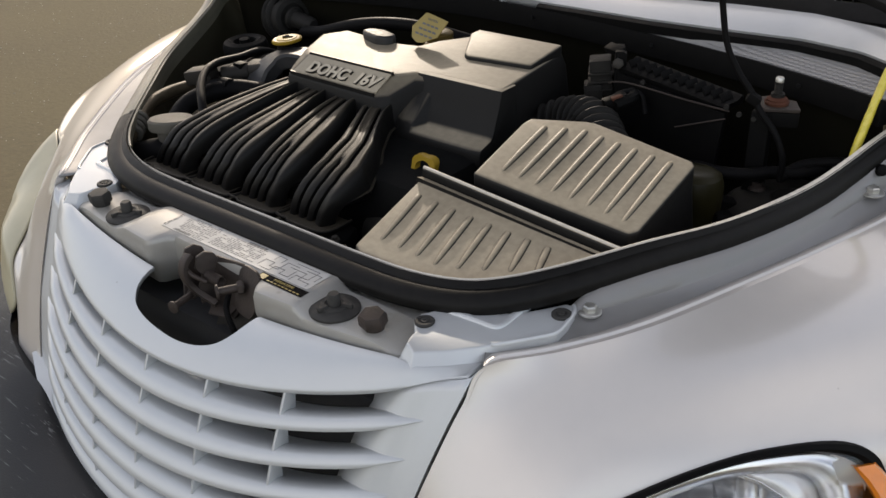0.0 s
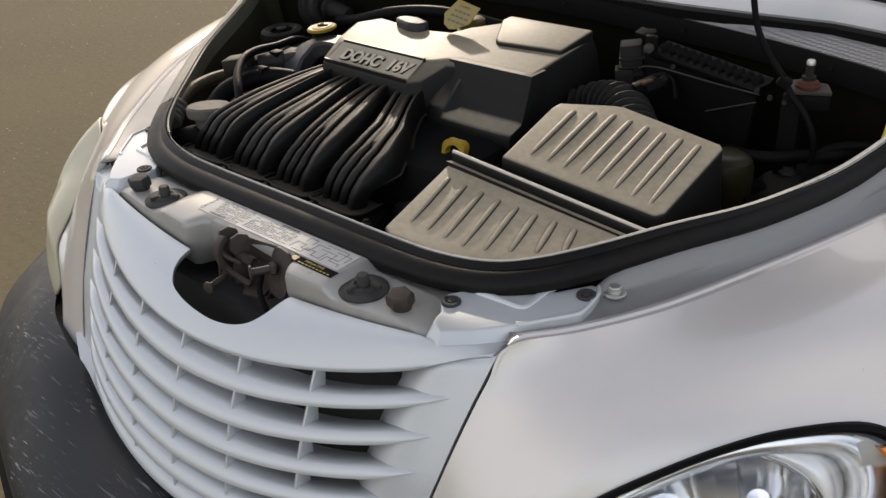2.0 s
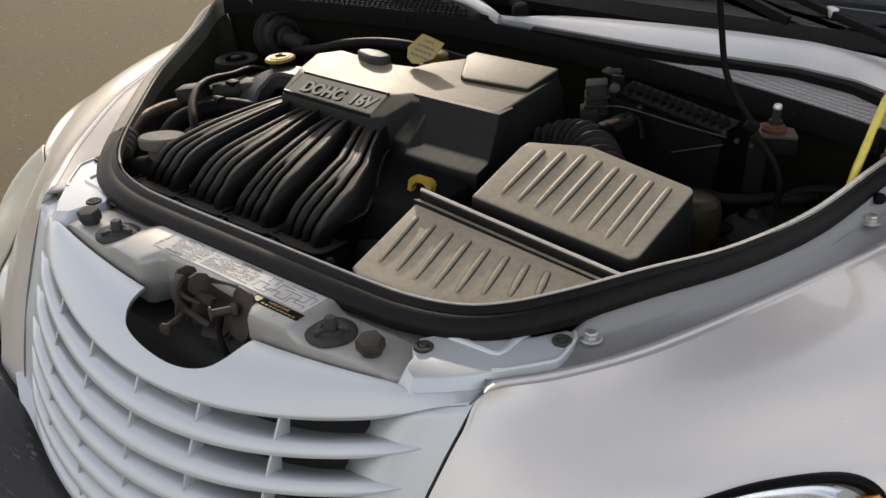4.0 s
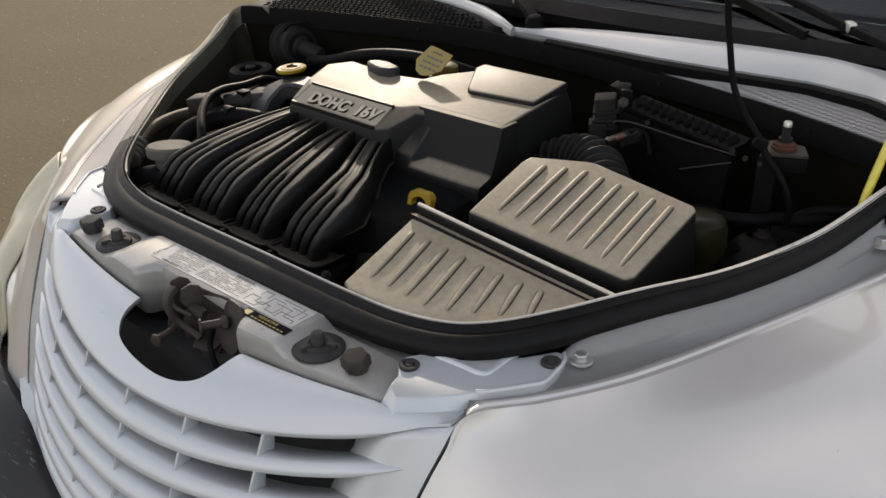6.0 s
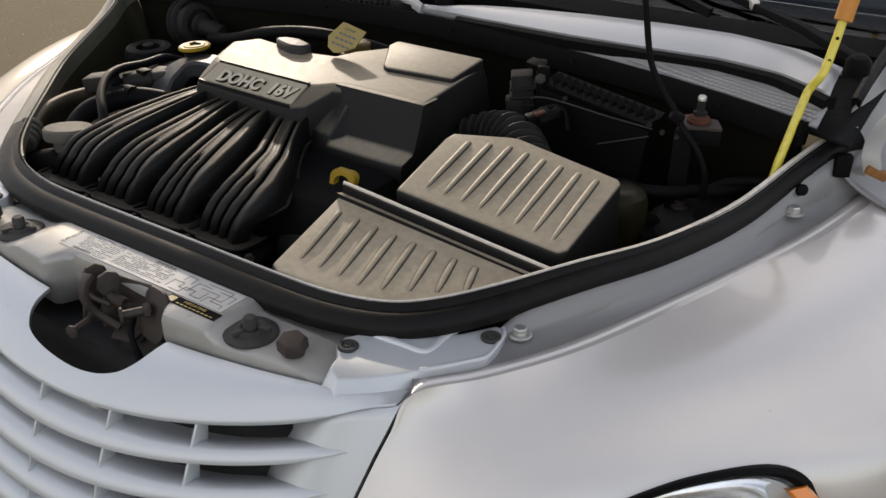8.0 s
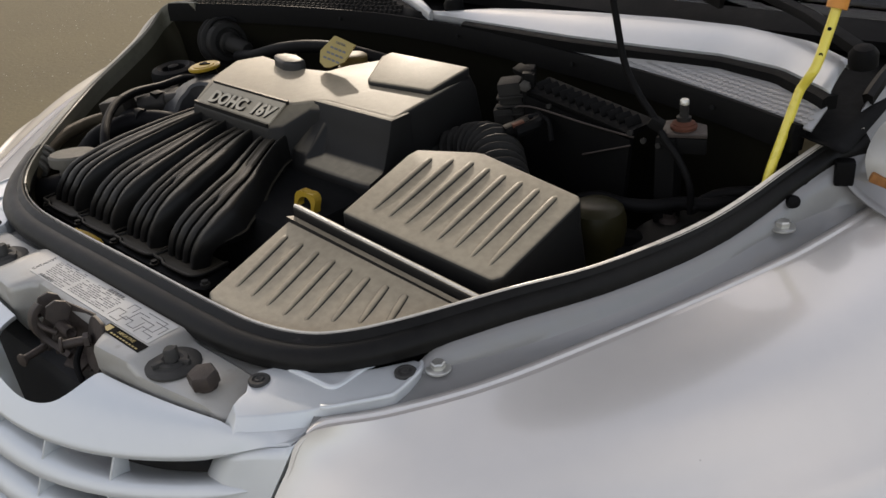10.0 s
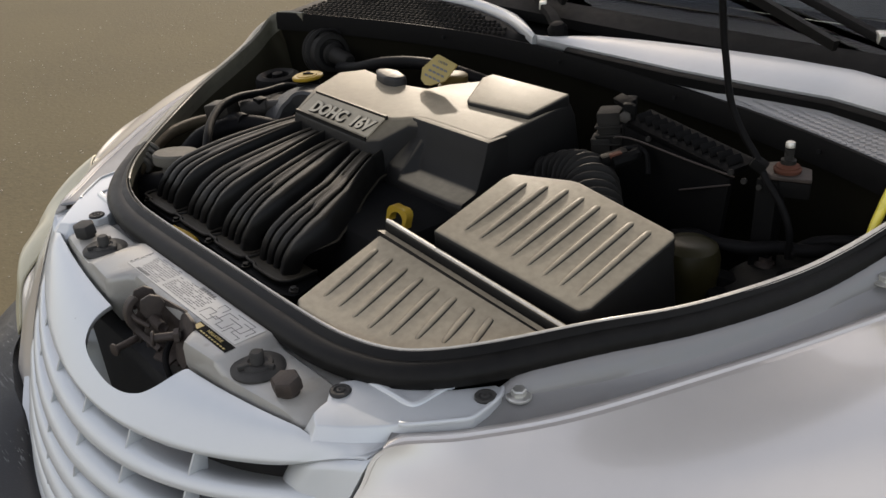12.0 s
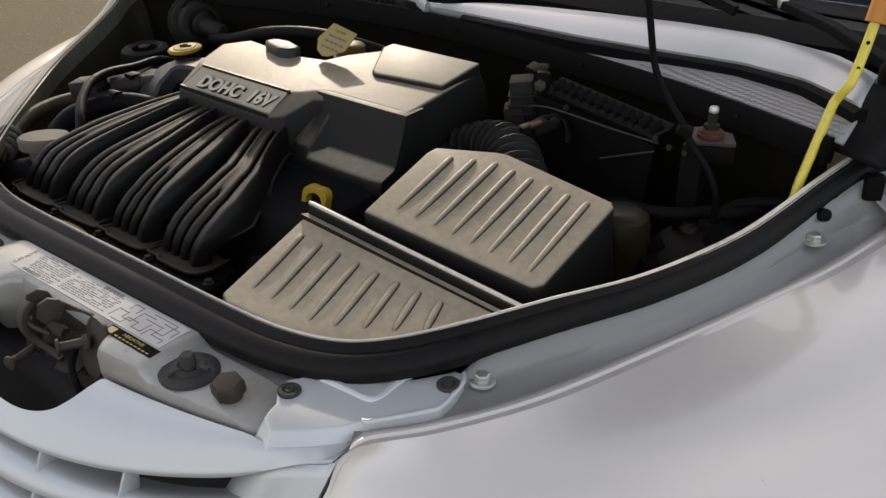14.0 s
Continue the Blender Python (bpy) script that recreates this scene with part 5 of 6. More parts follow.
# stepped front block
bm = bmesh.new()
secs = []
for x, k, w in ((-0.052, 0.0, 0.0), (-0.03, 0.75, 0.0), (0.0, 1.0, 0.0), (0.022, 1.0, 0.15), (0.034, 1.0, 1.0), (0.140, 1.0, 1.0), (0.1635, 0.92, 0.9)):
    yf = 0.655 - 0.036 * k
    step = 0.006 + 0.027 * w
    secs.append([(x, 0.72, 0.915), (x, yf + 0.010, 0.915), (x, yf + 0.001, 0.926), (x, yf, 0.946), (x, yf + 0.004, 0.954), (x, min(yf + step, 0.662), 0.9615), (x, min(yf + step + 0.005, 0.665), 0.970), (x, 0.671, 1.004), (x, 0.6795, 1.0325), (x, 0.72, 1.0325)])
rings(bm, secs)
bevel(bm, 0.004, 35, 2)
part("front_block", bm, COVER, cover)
# raised rear pad
bm = bmesh.new()
prism(bm, [(0.018, 0.772), (0.030, 0.764), (0.150, 0.776), (0.152, 0.866), (-0.02, 0.866), (-0.025, 0.845)], 1.02, lambda x, y: 1.0445 + 0.13 * (y - 0.77), 0.005, 3)
part("rear_pad", bm, COVER, cover)
# small block on the rear edge
bm = bmesh.new()
prism(bm, [(-0.214, 0.768), (-0.198, 0.757), (-0.163, 0.747), (-0.142, 0.752), (-0.135, 0.764), (-0.140, 0.778), (-0.176, 0.790), (-0.204, 0.786)], 1.020, 1.0515, 0.0065, 3)
part("vent_block", bm, GREY_BLOCK, cover, "grey rounded block on the cover's rear edge")
# lettering on the sloped plate, with a rail above and below
slope = Matrix(((1, 0, 0, 0), (0, 0.741, -0.672, 0), (0, 0.672, 0.741, 0), (0, 0, 0, 1)))
writing("DOHC  16V", 0.0285, 0.0060, Matrix.Translation((-0.216, 0.6280, 1.0085)) @ slope, "lettering", LETTER, cover, "raised letters", 0.35, 0.172, 0.0004)
bm = bmesh.new()
up_n = Vector((0, -0.672, 0.741))
plate = [Vector(p) for p in ((-0.250, 0.6240, 1.0042), (-0.048, 0.6180, 1.0042), (-0.036, 0.6500, 1.0318), (-0.231, 0.6535, 1.0318))]
rings(bm, [[p - up_n * 0.001 for p in plate], [p + up_n * 0.0012 for p in plate]])
part("badge_plate", bm, BADGE, cover, "dusty plate behind the letters, paled as if sunlit")
for a, b in (((-0.232, 0.654, 1.0325), (-0.034, 0.6505, 1.0325)), ((-0.254, 0.6235, 1.0035), (-0.048, 0.617, 1.0035))):
    bm = bmesh.new()
    a, b = Vector(a), Vector(b)
    sweep(bm, [a, a.lerp(b, 0.5), b], [(-0.0022, -0.003), (0.0022, -0.003), (0.0022, 0.0035), (-0.0022, 0.0035)])
    part("rail", bm, COVER, cover)
# side elbow
bm = bmesh.new()
sweep(bm, spline([(-0.262, 0.716, 0.996), (-0.300, 0.717, 0.997), (-0.342, 0.712, 0.996), (-0.370, 0.696, 0.989), (-0.383, 0.672, 0.973), (-0.388, 0.654, 0.952), (-0.389, 0.645, 0.935)], 5),
      [(-0.027, -0.016), (-0.024, -0.020), (0.024, -0.020), (0.027, -0.016), (0.027, 0.004), (0.022, 0.009), (-0.022, 0.009), (-0.027, 0.004)])
part("elbow", bm, GREY_BLOCK, cover, "dark grey boxy duct elbow", angle=30)

# ---- oil cap and filler ----
bm = bmesh.new()
turned(bm, (-0.3805, 0.7335, 0.9865), (-0.06, -0.05, 1), [(0.027, 0.024), (0.029, 0.0255), (0.029, 0.029), (0.026, 0.031), (0.020, 0.0305), (0.019, 0.032), (0.008, 0.0325)], 30)
oil = part("oil_cap", bm, YELLOW, car, "yellow oil filler cap")
bm = bmesh.new()
box(bm, (-0.3795, 0.7325, 1.0197), (0.020, 0.006, 0.003), 0.001, rot(0, 0, 30))
box(bm, (-0.3835, 0.7335, 1.0199), (0.007, 0.012, 0.003), 0.001, rot(0, 0, 30))
part("cap_grip", bm, LABEL_DARK, oil, "dark symbol")
bm = bmesh.new()
turned(bm, (-0.378, 0.7355, 0.94), (-0.06, -0.05, 1), [(0.022, 0), (0.022, 0.055), (0.020, 0.066)], 24)
part("filler_neck", bm, BLACK, oil, "black filler neck")

# ---- intake manifold ----
manifold = new("intake_manifold")
manifold.parent = car
manifold["label"] = "black ribbed plastic intake manifold with four runners"
SIDE = [(0.0, 0.394, 0.886), (0.07, 0.397, 0.910), (0.16, 0.406, 0.931), (0.26, 0.426, 0.948), (0.38, 0.455, 0.960), (0.52, 0.500, 0.970), (0.68, 0.546, 0.977), (0.84, 0.592, 0.983), (1.0, 0.635, 0.986)]
side_curve = [Vector((0, y, z)) for t, y, z in SIDE]
fine = spline(side_curve, 6)
# stations along a runner, then x of its two long grooves and of its outer edge at each
STATIONS = (0.0, 0.0507, 0.089, 0.134, 0.205, 0.272, 0.309, 0.341)
RUNNERS = [
    ((-0.350, -0.326, -0.322, -0.310, -0.298, -0.284, -0.276, -0.270), (-0.308, -0.282, -0.279, -0.273, -0.263, -0.255, -0.250, -0.247), (-0.252, -0.240, -0.232, -0.224, -0.218, -0.215, -0.214, -0.213)),
    ((-0.238, -0.215, -0.210, -0.208, -0.201, -0.199, -0.199, -0.199), (-0.194, -0.170, -0.169, -0.166, -0.166, -0.174, -0.178, -0.179), (-0.138, -0.127, -0.119, -0.114, -0.119, -0.130, -0.138, -0.143)),
    ((-0.125, -0.105, -0.099, -0.102, -0.112, -0.123, -0.127, -0.129), (-0.087, -0.067, -0.066, -0.069, -0.083, -0.100, -0.108, -0.111), (-0.033, -0.023, -0.016, -0.014, -0.026, -0.047, -0.063, -0.071)),
    ((-0.011, 0.002, 0.007, 0.007, -0.006, -0.036, -0.054, -0.062), (0.025, 0.042, 0.048, 0.0455, 0.026, -0.008, -0.027, -0.036), (0.074, 0.092, 0.099, 0.0985, 0.070, 0.024, 0.004, -0.006)),
]
GROOVE = 0.0031


def runner_section(g1, g3, r, q):
    """Offsets across a runner: three ribs parted by grooves, a wide tube and a thin seam."""
    g2 = 0.5 * (g1 + g3)
    r = max(r - 0.019, g3 + 0.017)
    left = g1 - 0.0175 + 0.004 * smoothstep(0.2, 0.34, q)
    stop = 1 - smoothstep(0.134, 0.146, q)
    cols = [(left - 0.0015, -0.036), (left - 0.0005, -0.006), (left + 0.0015, -0.001), (left + 0.005, 0.0008)]
    for g, f in ((g1, 1.0), (g2, stop), (g3, 1.0)):
        w = GROOVE
        cols += [(g - w - 0.0024, 0.0010), (g - w, -0.0008 * f), (g - 0.72 * w, -0.026 * f), (g + 0.72 * w, -0.026 * f), (g + w, -0.0008 * f), (g + w + 0.0024, 0.0010)]
    a = cols[-1][0]
    for k in range(1, 11):
        v = k / 10
        cols.append((a + (r - a) * (0.35 * v + 0.65 * math.sin(0.5 * math.pi * v)), 0.001 + 0.0045 * math.sin(math.pi * v) - 0.034 * max(0.0, (v - 0.35) / 0.65) ** 2.4))
    fin = 0.0045 * smoothstep(0.06, 0.13, q)
    return cols + [(r + fin, -0.0335), (r + fin, -0.0355), (r, -0.037), (r - 0.006, -0.052), (left, -0.052)]


for lines in RUNNERS:
    bm = bmesh.new()
    rows = []
    n = len(fine)
    for i, p in enumerate(fine):
        q = (p.y - 0.394) + (p.z - 0.886)
        step = fine[min(i + 1, n - 1)] - fine[max(i - 1, 0)]
        nrm = Vector((0, -step.z, step.y)).normalized()
        g1, g3, r = (float(np.interp(q, STATIONS, v)) for v in lines)
        deep = 0.42 + 0.58 * smoothstep(0.02, 0.15, q)
        rows.append([Vector((x, p.y, p.z)) + nrm * (d * deep if d < 0 else d) for x, d in runner_section(g1, g3, r, q)])
    rings(bm, rows)
    run = part("runner", bm, MANIFOLD, manifold, angle=42)
    f0, f1 = lines[0][0] - 0.016, lines[2][0] - 0.012
    bm = bmesh.new()
    edge = [(f0 - 0.016, 0.43), (f0 - 0.016, 0.388), (f0 - 0.008, 0.380), (f0 + 0.012, 0.379), (f0 + 0.024, 0.374), (f1 - 0.014, 0.374), (f1 + 0.001, 0.380), (f1 + 0.008, 0.396), (f1 + 0.008, 0.43)]
    rings(bm, [[(x, y, z) for x, y in edge] for z in (0.880, 0.887)])
    bevel(bm, 0.002)
    tube(bm, [(x, y, 0.888) for x, y in edge], 0.0026, 8, 4)
    part("foot", bm, MANIFOLD, run)
bm = bmesh.new()
prism(bm, [(-0.378, 0.382), (-0.366, 0.370), (0.078, 0.364), (0.096, 0.374), (0.096, 0.392), (0.08, 0.43), (-0.37, 0.43)], 0.860, 0.880, 0.003)
flange = part("flange", bm, BLACK, manifold, "black mounting flange")
for x, y in ((0.084, 0.381), (-0.366, 0.378), (-0.252, 0.374), (-0.142, 0.373), (-0.028, 0.372)):
    bm = bmesh.new()
    turned(bm, (x, y, 0.880), (0, 0, 1), [(0.007, 0), (0.007, 0.003), (0.0045, 0.003), (0.0045, 0.007)], 12)
    part("flange_bolt", bm, GRIMY if x > 0.05 else MANIFOLD, flange)
bm = bmesh.new()
tube(bm, [(-0.212, 0.344, 0.882), (-0.205, 0.344, 0.894), (-0.17, 0.347, 0.897), (-0.142, 0.350, 0.893), (-0.136, 0.350, 0.884)], 0.005, 8)
box(bm, (-0.172, 0.346, 0.893), (0.066, 0.011, 0.006), 0.002, rot(0, 5, 3))
part("yellow_clip", bm, YELLOW, manifold, "yellow plastic clip by the flange")

# ---- air filter box ----
airbox = new("air_filter_box")
airbox.parent = car
airbox["label"] = "dusty grey plastic air filter box with ribbed lids"


def rear_z(x, y):
    return 0.980 + 0.19 * (y - 0.51) - 0.115 * (x - 0.24)


def front_z(x, y):
    return 0.963 + 0.255 * (y - 0.484) - 0.085 * (x - 0.166)


REAR = [(0.238, 0.508), (0.478, 0.518), (0.486, 0.530), (0.482, 0.690), (0.474, 0.698), (0.316, 0.704), (0.302, 0.700), (0.229, 0.662), (0.226, 0.645)]
bm = bmesh.new()
rings(bm, [[(x + (0.006 if x < 0.36 else 0.010) * (-1 if x < 0.36 else 1), y + (-0.006 if y < 0.6 else 0.006), 0.84) for x, y in REAR],
           [(x, y, rear_z(x, y) - 0.034) for x, y in REAR], [(x, y, rear_z(x, y)) for x, y in REAR]])
bevel(bm, 0.006, 25, 3)
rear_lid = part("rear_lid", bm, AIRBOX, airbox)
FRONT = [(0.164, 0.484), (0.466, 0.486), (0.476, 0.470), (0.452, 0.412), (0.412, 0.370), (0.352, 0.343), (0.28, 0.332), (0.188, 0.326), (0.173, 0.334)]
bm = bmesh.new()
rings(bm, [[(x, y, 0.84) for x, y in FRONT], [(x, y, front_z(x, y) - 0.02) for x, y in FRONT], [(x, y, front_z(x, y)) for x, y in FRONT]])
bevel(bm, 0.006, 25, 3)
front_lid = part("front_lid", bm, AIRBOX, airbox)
# rim between the lids
bm = bmesh.new()
a, b = Vector((0.164, 0.492, 0.970)), Vector((0.488, 0.492, 0.9395))
sweep(bm, [a, a.lerp(b, 0.35), a.lerp(b, 0.7), b], [(-0.006, -0.03), (-0.006, 0.004), (-0.004, 0.006), (0.003, 0.006), (0.005, 0.003), (0.005, -0.03)])
bevel(bm, 0.0015)
part("joint_rim", bm, AIRBOX, airbox, "rim between the lids")
# narrow pale strip painted as the glare along the rim's crest
bm = bmesh.new()
sweep(bm, [v + Vector((0, -0.001, 0.0055)) for v in (a, a.lerp(b, 0.35), a.lerp(b, 0.7), b)], [(-0.0022, -0.003), (-0.0022, 0.0015), (-0.001, 0.0026), (0.001, 0.0026), (0.0022, 0.0015), (0.0022, -0.003)])
part("glare_edge", bm, PALE_GLARE, airbox, "edge of the rim, paled for glare")
bm = bmesh.new()
sweep(bm, [a + Vector((0, -0.012, -0.006)), a.lerp(b, 0.5) + Vector((0, -0.012, -0.006)), b + Vector((0, -0.012, -0.006))], [(-0.006, -0.03), (-0.006, -0.001), (0.006, 0.003), (0.006, -0.03)])
part("joint_step", bm, AIRBOX, airbox)


def rib(parent, x0, y0, x1, y1, zf, w=0.0060, h=0.0048):
    bm = bmesh.new()
    rows = []
    d = Vector((x1 - x0, y1 - y0, 0)).normalized()
    s = Vector((d.y, -d.x, 0))
    for i in range(13):
        t = i / 12
        k = math.sqrt(max(0.0, 1 - abs(2 * t - 1) ** 9)) * (0.72 + 0.28 * smoothstep(0.0, 0.5, t))
        x, y = x0 + (x1 - x0) * t, y0 + (y1 - y0) * t
        c = Vector((x, y, zf(x, y) - 0.0015))
        rows.append([c + s * (w * k * math.cos(math.pi * j / 6)) + Vector((0, 0, (h + 0.0015) * k * math.sin(math.pi * j / 6) - 0.001)) for j in range(7)])
    rings(bm, rows)
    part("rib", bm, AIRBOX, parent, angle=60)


for i in range(8):
    x = 0.264 + 0.0272 * i
    y1 = 0.655 + 0.014 * i if i < 3 else 0.682
    rib(rear_lid, x + 0.006, 0.526, x - 0.004, min(y1 + 0.008, 0.688), rear_z)
for i in range(8):
    x = 0.190 + 0.0302 * i
    y0 = 0.352 + (0.0 if i < 4 else 0.016 * (i - 3.4))
    rib(front_lid, x + 0.010, y0, x - 0.004, 0.460, front_z)

# dipstick handle
bm = bmesh.new()
o = Vector((0.118, 0.545, 0.944))
grid_rows = []
for k in range(24):
    t = 2 * math.pi * k / 24
    r = 1.0 - 0.11 * math.cos(4 * t)
    d = Vector((math.cos(t), 0.25 * math.sin(t), 0.80 * math.sin(t)))
    grid_rows.append([o + d * (0.024 * r) + Vector((0, -0.006, 0)), o + d * (0.024 * r) + Vector((0, 0.006, 0)), o + d * 0.0145 + Vector((0, 0.006, 0)), o + d * 0.0145 + Vector((0, -0.006, 0))])
grid_rows.append(grid_rows[0])
grid(bm, grid_rows, True)
tube(bm, [(0.118, 0.545, 0.928), (0.117, 0.545, 0.90), (0.115, 0.54, 0.84)], 0.006, 8)
part("dipstick", bm, YELLOW, car, "yellow dipstick loop")

# ---- intake bellows ----
bm = bmesh.new()
path = spline([(0.345, 0.712, 0.938), (0.305, 0.745, 0.955), (0.262, 0.785, 0.966), (0.212, 0.80, 0.957), (0.165, 0.79, 0.935)], 30)
sweep(bm, path, lambda t: circle(0.0355 + 0.0062 * math.cos(2 * math.pi * t * 14), 20))
part("bellows", bm, CAP, car, "black corrugated intake hose", angle=80)
bm = bmesh.new()
tube(bm, [(0.292, 0.80, 1.000), (0.305, 0.83, 1.006), (0.292, 0.852, 1.006)], 0.009, 8)
box(bm, (0.285, 0.812, 1.003), (0.040, 0.018, 0.016), 0.004, rot(0, -12, 55))
conn = part("connector", bm, BLACK, car, "black electrical connector with a red clip")
bm = bmesh.new()
box(bm, (0.290, 0.808, 1.010), (0.018, 0.010, 0.006), 0.002, rot(0, -12, 55))
part("clip", bm, RED_RUST, conn)
bm = bmesh.new()
tube(bm, [(0.27, 0.80, 1.0), (0.29, 0.835, 1.012), (0.31, 0.85, 1.006), (0.325, 0.84, 0.98)], 0.004, 6)
part("wire", bm, HOSE, conn)

# ---- relay block and louvre on the firewall side ----
relay = new("relay_block")
relay.parent = car
relay["label"] = "grey relay block on a black bracket"
bm = bmesh.new()
box(bm, (0.212, 0.893, 1.008), (0.036, 0.040, 0.062), 0.004, rot(0, -6, 30))
for dz in (-0.018, -0.004, 0.010):
    box(bm, (0.213, 0.890, 1.008 + dz), (0.042, 0.046, 0.004), 0.001, rot(0, -6, 30))
box(bm, (0.206, 0.880, 0.986), (0.030, 0.034, 0.026), 0.003, rot(0, -6, 30))
part("relay_body", bm, CAP, relay)
bm = bmesh.new()
box(bm, (0.242, 0.898, 1.022), (0.016, 0.046, 0.074), 0.003, rot(0, 0, 30))
box(bm, (0.236, 0.892, 1.056), (0.034, 0.018, 0.010), 0.003, rot(20, 4, -15))
box(bm, (0.254, 0.885, 1.046), (0.014, 0.014, 0.022), 0.002, rot(0, 0, 30))
part("bracket", bm, BLACK, relay)
bm = bmesh.new()
turned(bm, (0.252, 0.876, 1.040), (0.4, -0.9, 0.2), [(0.009, 0), (0.009, 0.006), (0.006, 0.008)], 6)
part("bracket_bolt", bm, GRIMY, relay)
louvre = new("louvre_panel")
louvre.parent = car
louvre["label"] = "black plastic panel with a row of slanted louvres"
bm = bmesh.new()
LA, LB = Vector((0.255, 0.897, 1.032)), Vector((0.450, 0.874, 1.010))
sweep(bm, [LA, LA.lerp(LB, 0.5), LB], [(-0.032, -0.004), (0.020, -0.004), (0.022, 0.002), (0.014, 0.005), (-0.016, 0.005), (-0.022, 0.009), (-0.028, 0.009), (-0.032, 0.004)])
part("tray", bm, BLACK, louvre)
bm = bmesh.new()
sweep(bm, [LA + Vector((0, -0.02, -0.006)), LB + Vector((0, -0.02, -0.006))], [(-0.004, -0.13), (0.004, -0.13), (0.004, 0.0), (-0.004, 0.0)])
part("side_plate", bm, BLACK, louvre)
for i in range(12):
    bm = bmesh.new()
    c = LA.lerp(LB, (i + 1.2) / 13)
    box(bm, c + Vector((0, 0.000, 0.0105)), (0.0022, 0.028, 0.013), 0.0008, rot(0, -34, -10))
    part("louvre", bm, BLACK, louvre)
for x, y, z in ((0.4716, 0.850, 1.008), (0.4943, 0.850, 1.006), (0.4511, 0.850, 1.015), (0.3034, 0.866, 1.021)):
    bm = bmesh.new()
    disc(bm, (x, y, z), (0.25, -1, 0.2), 0.0042, 0.006, 8)
    part("panel_bolt", bm, CAP, louvre)
# thin tubes drawn for the highlight along the side plate's top edge
bm = bmesh.new()
tube(bm, [(0.250, 0.852, 1.013), (0.2614, 0.850, 1.0182), (0.2943, 0.850, 1.0205), (0.3773, 0.850, 1.0136), (0.4557, 0.850, 1.0091)], 0.0014, 6)
tube(bm, [(0.3716, 0.850, 0.966), (0.4511, 0.850, 0.9966)], 0.0013, 6, 1)
part("cable", bm, RUST, louvre)

# ---- strut bracket with its stud ----
strut = new("strut_bracket")
strut.parent = car
strut.location = (-0.009, 0.004, -0.008)
strut["label"] = "dusty steel bracket with a threaded stud"
bm = bmesh.new()
PL = [(0.484, 0.880), (0.508, 0.842), (0.562, 0.868), (0.544, 0.900), (0.502, 0.902)]
prism(bm, PL, 1.028, 1.034, 0.0015)
part("top_plate", bm, RUST, strut)
bm = bmesh.new()
prism(bm, [(0.506, 0.842), (0.562, 0.868), (0.558, 0.876), (0.505, 0.850)], 1.005, 1.0275)
prism(bm, [(0.500, 0.842), (0.528, 0.846), (0.522, 0.88), (0.498, 0.872)], 0.86, 1.0275, 0.003)
part("leg", bm, BLACK, strut)
bm = bmesh.new()
turned(bm, (0.524, 0.874, 1.034), (0, 0, 1), [(0.017, 0), (0.018, 0.004), (0.015, 0.006), (0.015, 0.008), (0.010, 0.011)], 20)
part("washer", bm, RED_RUST, strut, "rust-red washer")
bm = bmesh.new()
turned(bm, (0.524, 0.874, 1.034), (0, 0, 1), [(0.010, 0.008), (0.010, 0.016), (0.0062, 0.017)] + [(0.0062 - 0.0008 * (k % 2), 0.018 + 0.0014 * k) for k in range(11)], 12)
stud = part("stud", bm, CAP, strut, "dark threaded stud")
bm = bmesh.new()
turned(bm, (0.524, 0.874, 1.034), (0, 0, 1), [(0.0062, 0.033), (0.0062, 0.038), (0.005, 0.040)], 12)
part("stud_tip", bm, STEEL, stud, "bright worn tip")

# washer hose that hangs from the bonnet
bm = bmesh.new()
tube(bm, [(0.405, 0.86, 1.33), (0.414, 0.85, 1.25), (0.420, 0.85, 1.20), (0.427, 0.85, 1.165), (0.440, 0.85, 1.11), (0.462, 0.85, 1.072), (0.486, 0.85, 1.044), (0.505, 0.845, 1.020), (0.530, 0.842, 0.995), (0.545, 0.845, 0.96), (0.545, 0.85, 0.92)], 0.0047, 10)
part("washer_hose", bm, HOSE, car, "thin black washer hose")
bm = bmesh.new()
box(bm, (0.490, 0.850, 1.036), (0.020, 0.020, 0.014), 0.003, rot(0, 30, 20))
part("hose_clip", bm, BLACK, car, "black hose clip")

# prop rod
rod = new("prop_rod")
rod.parent = car
rod["label"] = "yellow bonnet prop rod with an orange grip"
bm = bmesh.new()
tube(bm, [(0.632, 0.874, 0.955), (0.6345, 0.885, 0.992), (0.640, 0.904, 1.040), (0.645, 0.921, 1.082), (0.649, 0.924, 1.093), (0.658, 0.922, 1.109), (0.661, 0.928, 1.120), (0.663, 0.944, 1.150), (0.664, 0.960, 1.180), (0.667, 0.975, 1.225), (0.672, 0.990, 1.285), (0.674, 0.995, 1.315)], 0.0062, 10, 4)
part("rod", bm, YELLOW_ROD, rod)
for c in ((0.6620, 0.9340, 1.1300), (0.6635, 0.9480, 1.1580)):
    bm = bmesh.new()
    disc(bm, Vector(c) + Vector((0.30, -0.90, 0.30)).normalized() * 0.0052, (0.30, -0.90, 0.30), 0.0024, 0.0014, 12)
    part("rod_hole", bm, LABEL_DARK, rod, "dark punched hole")
bm = bmesh.new()
tube(bm, [(0.664, 0.960, 1.180), (0.666, 0.970, 1.210), (0.669, 0.980, 1.245)], 0.0125, 12)
part("grip", bm, ORANGE, rod, "orange plastic grip")

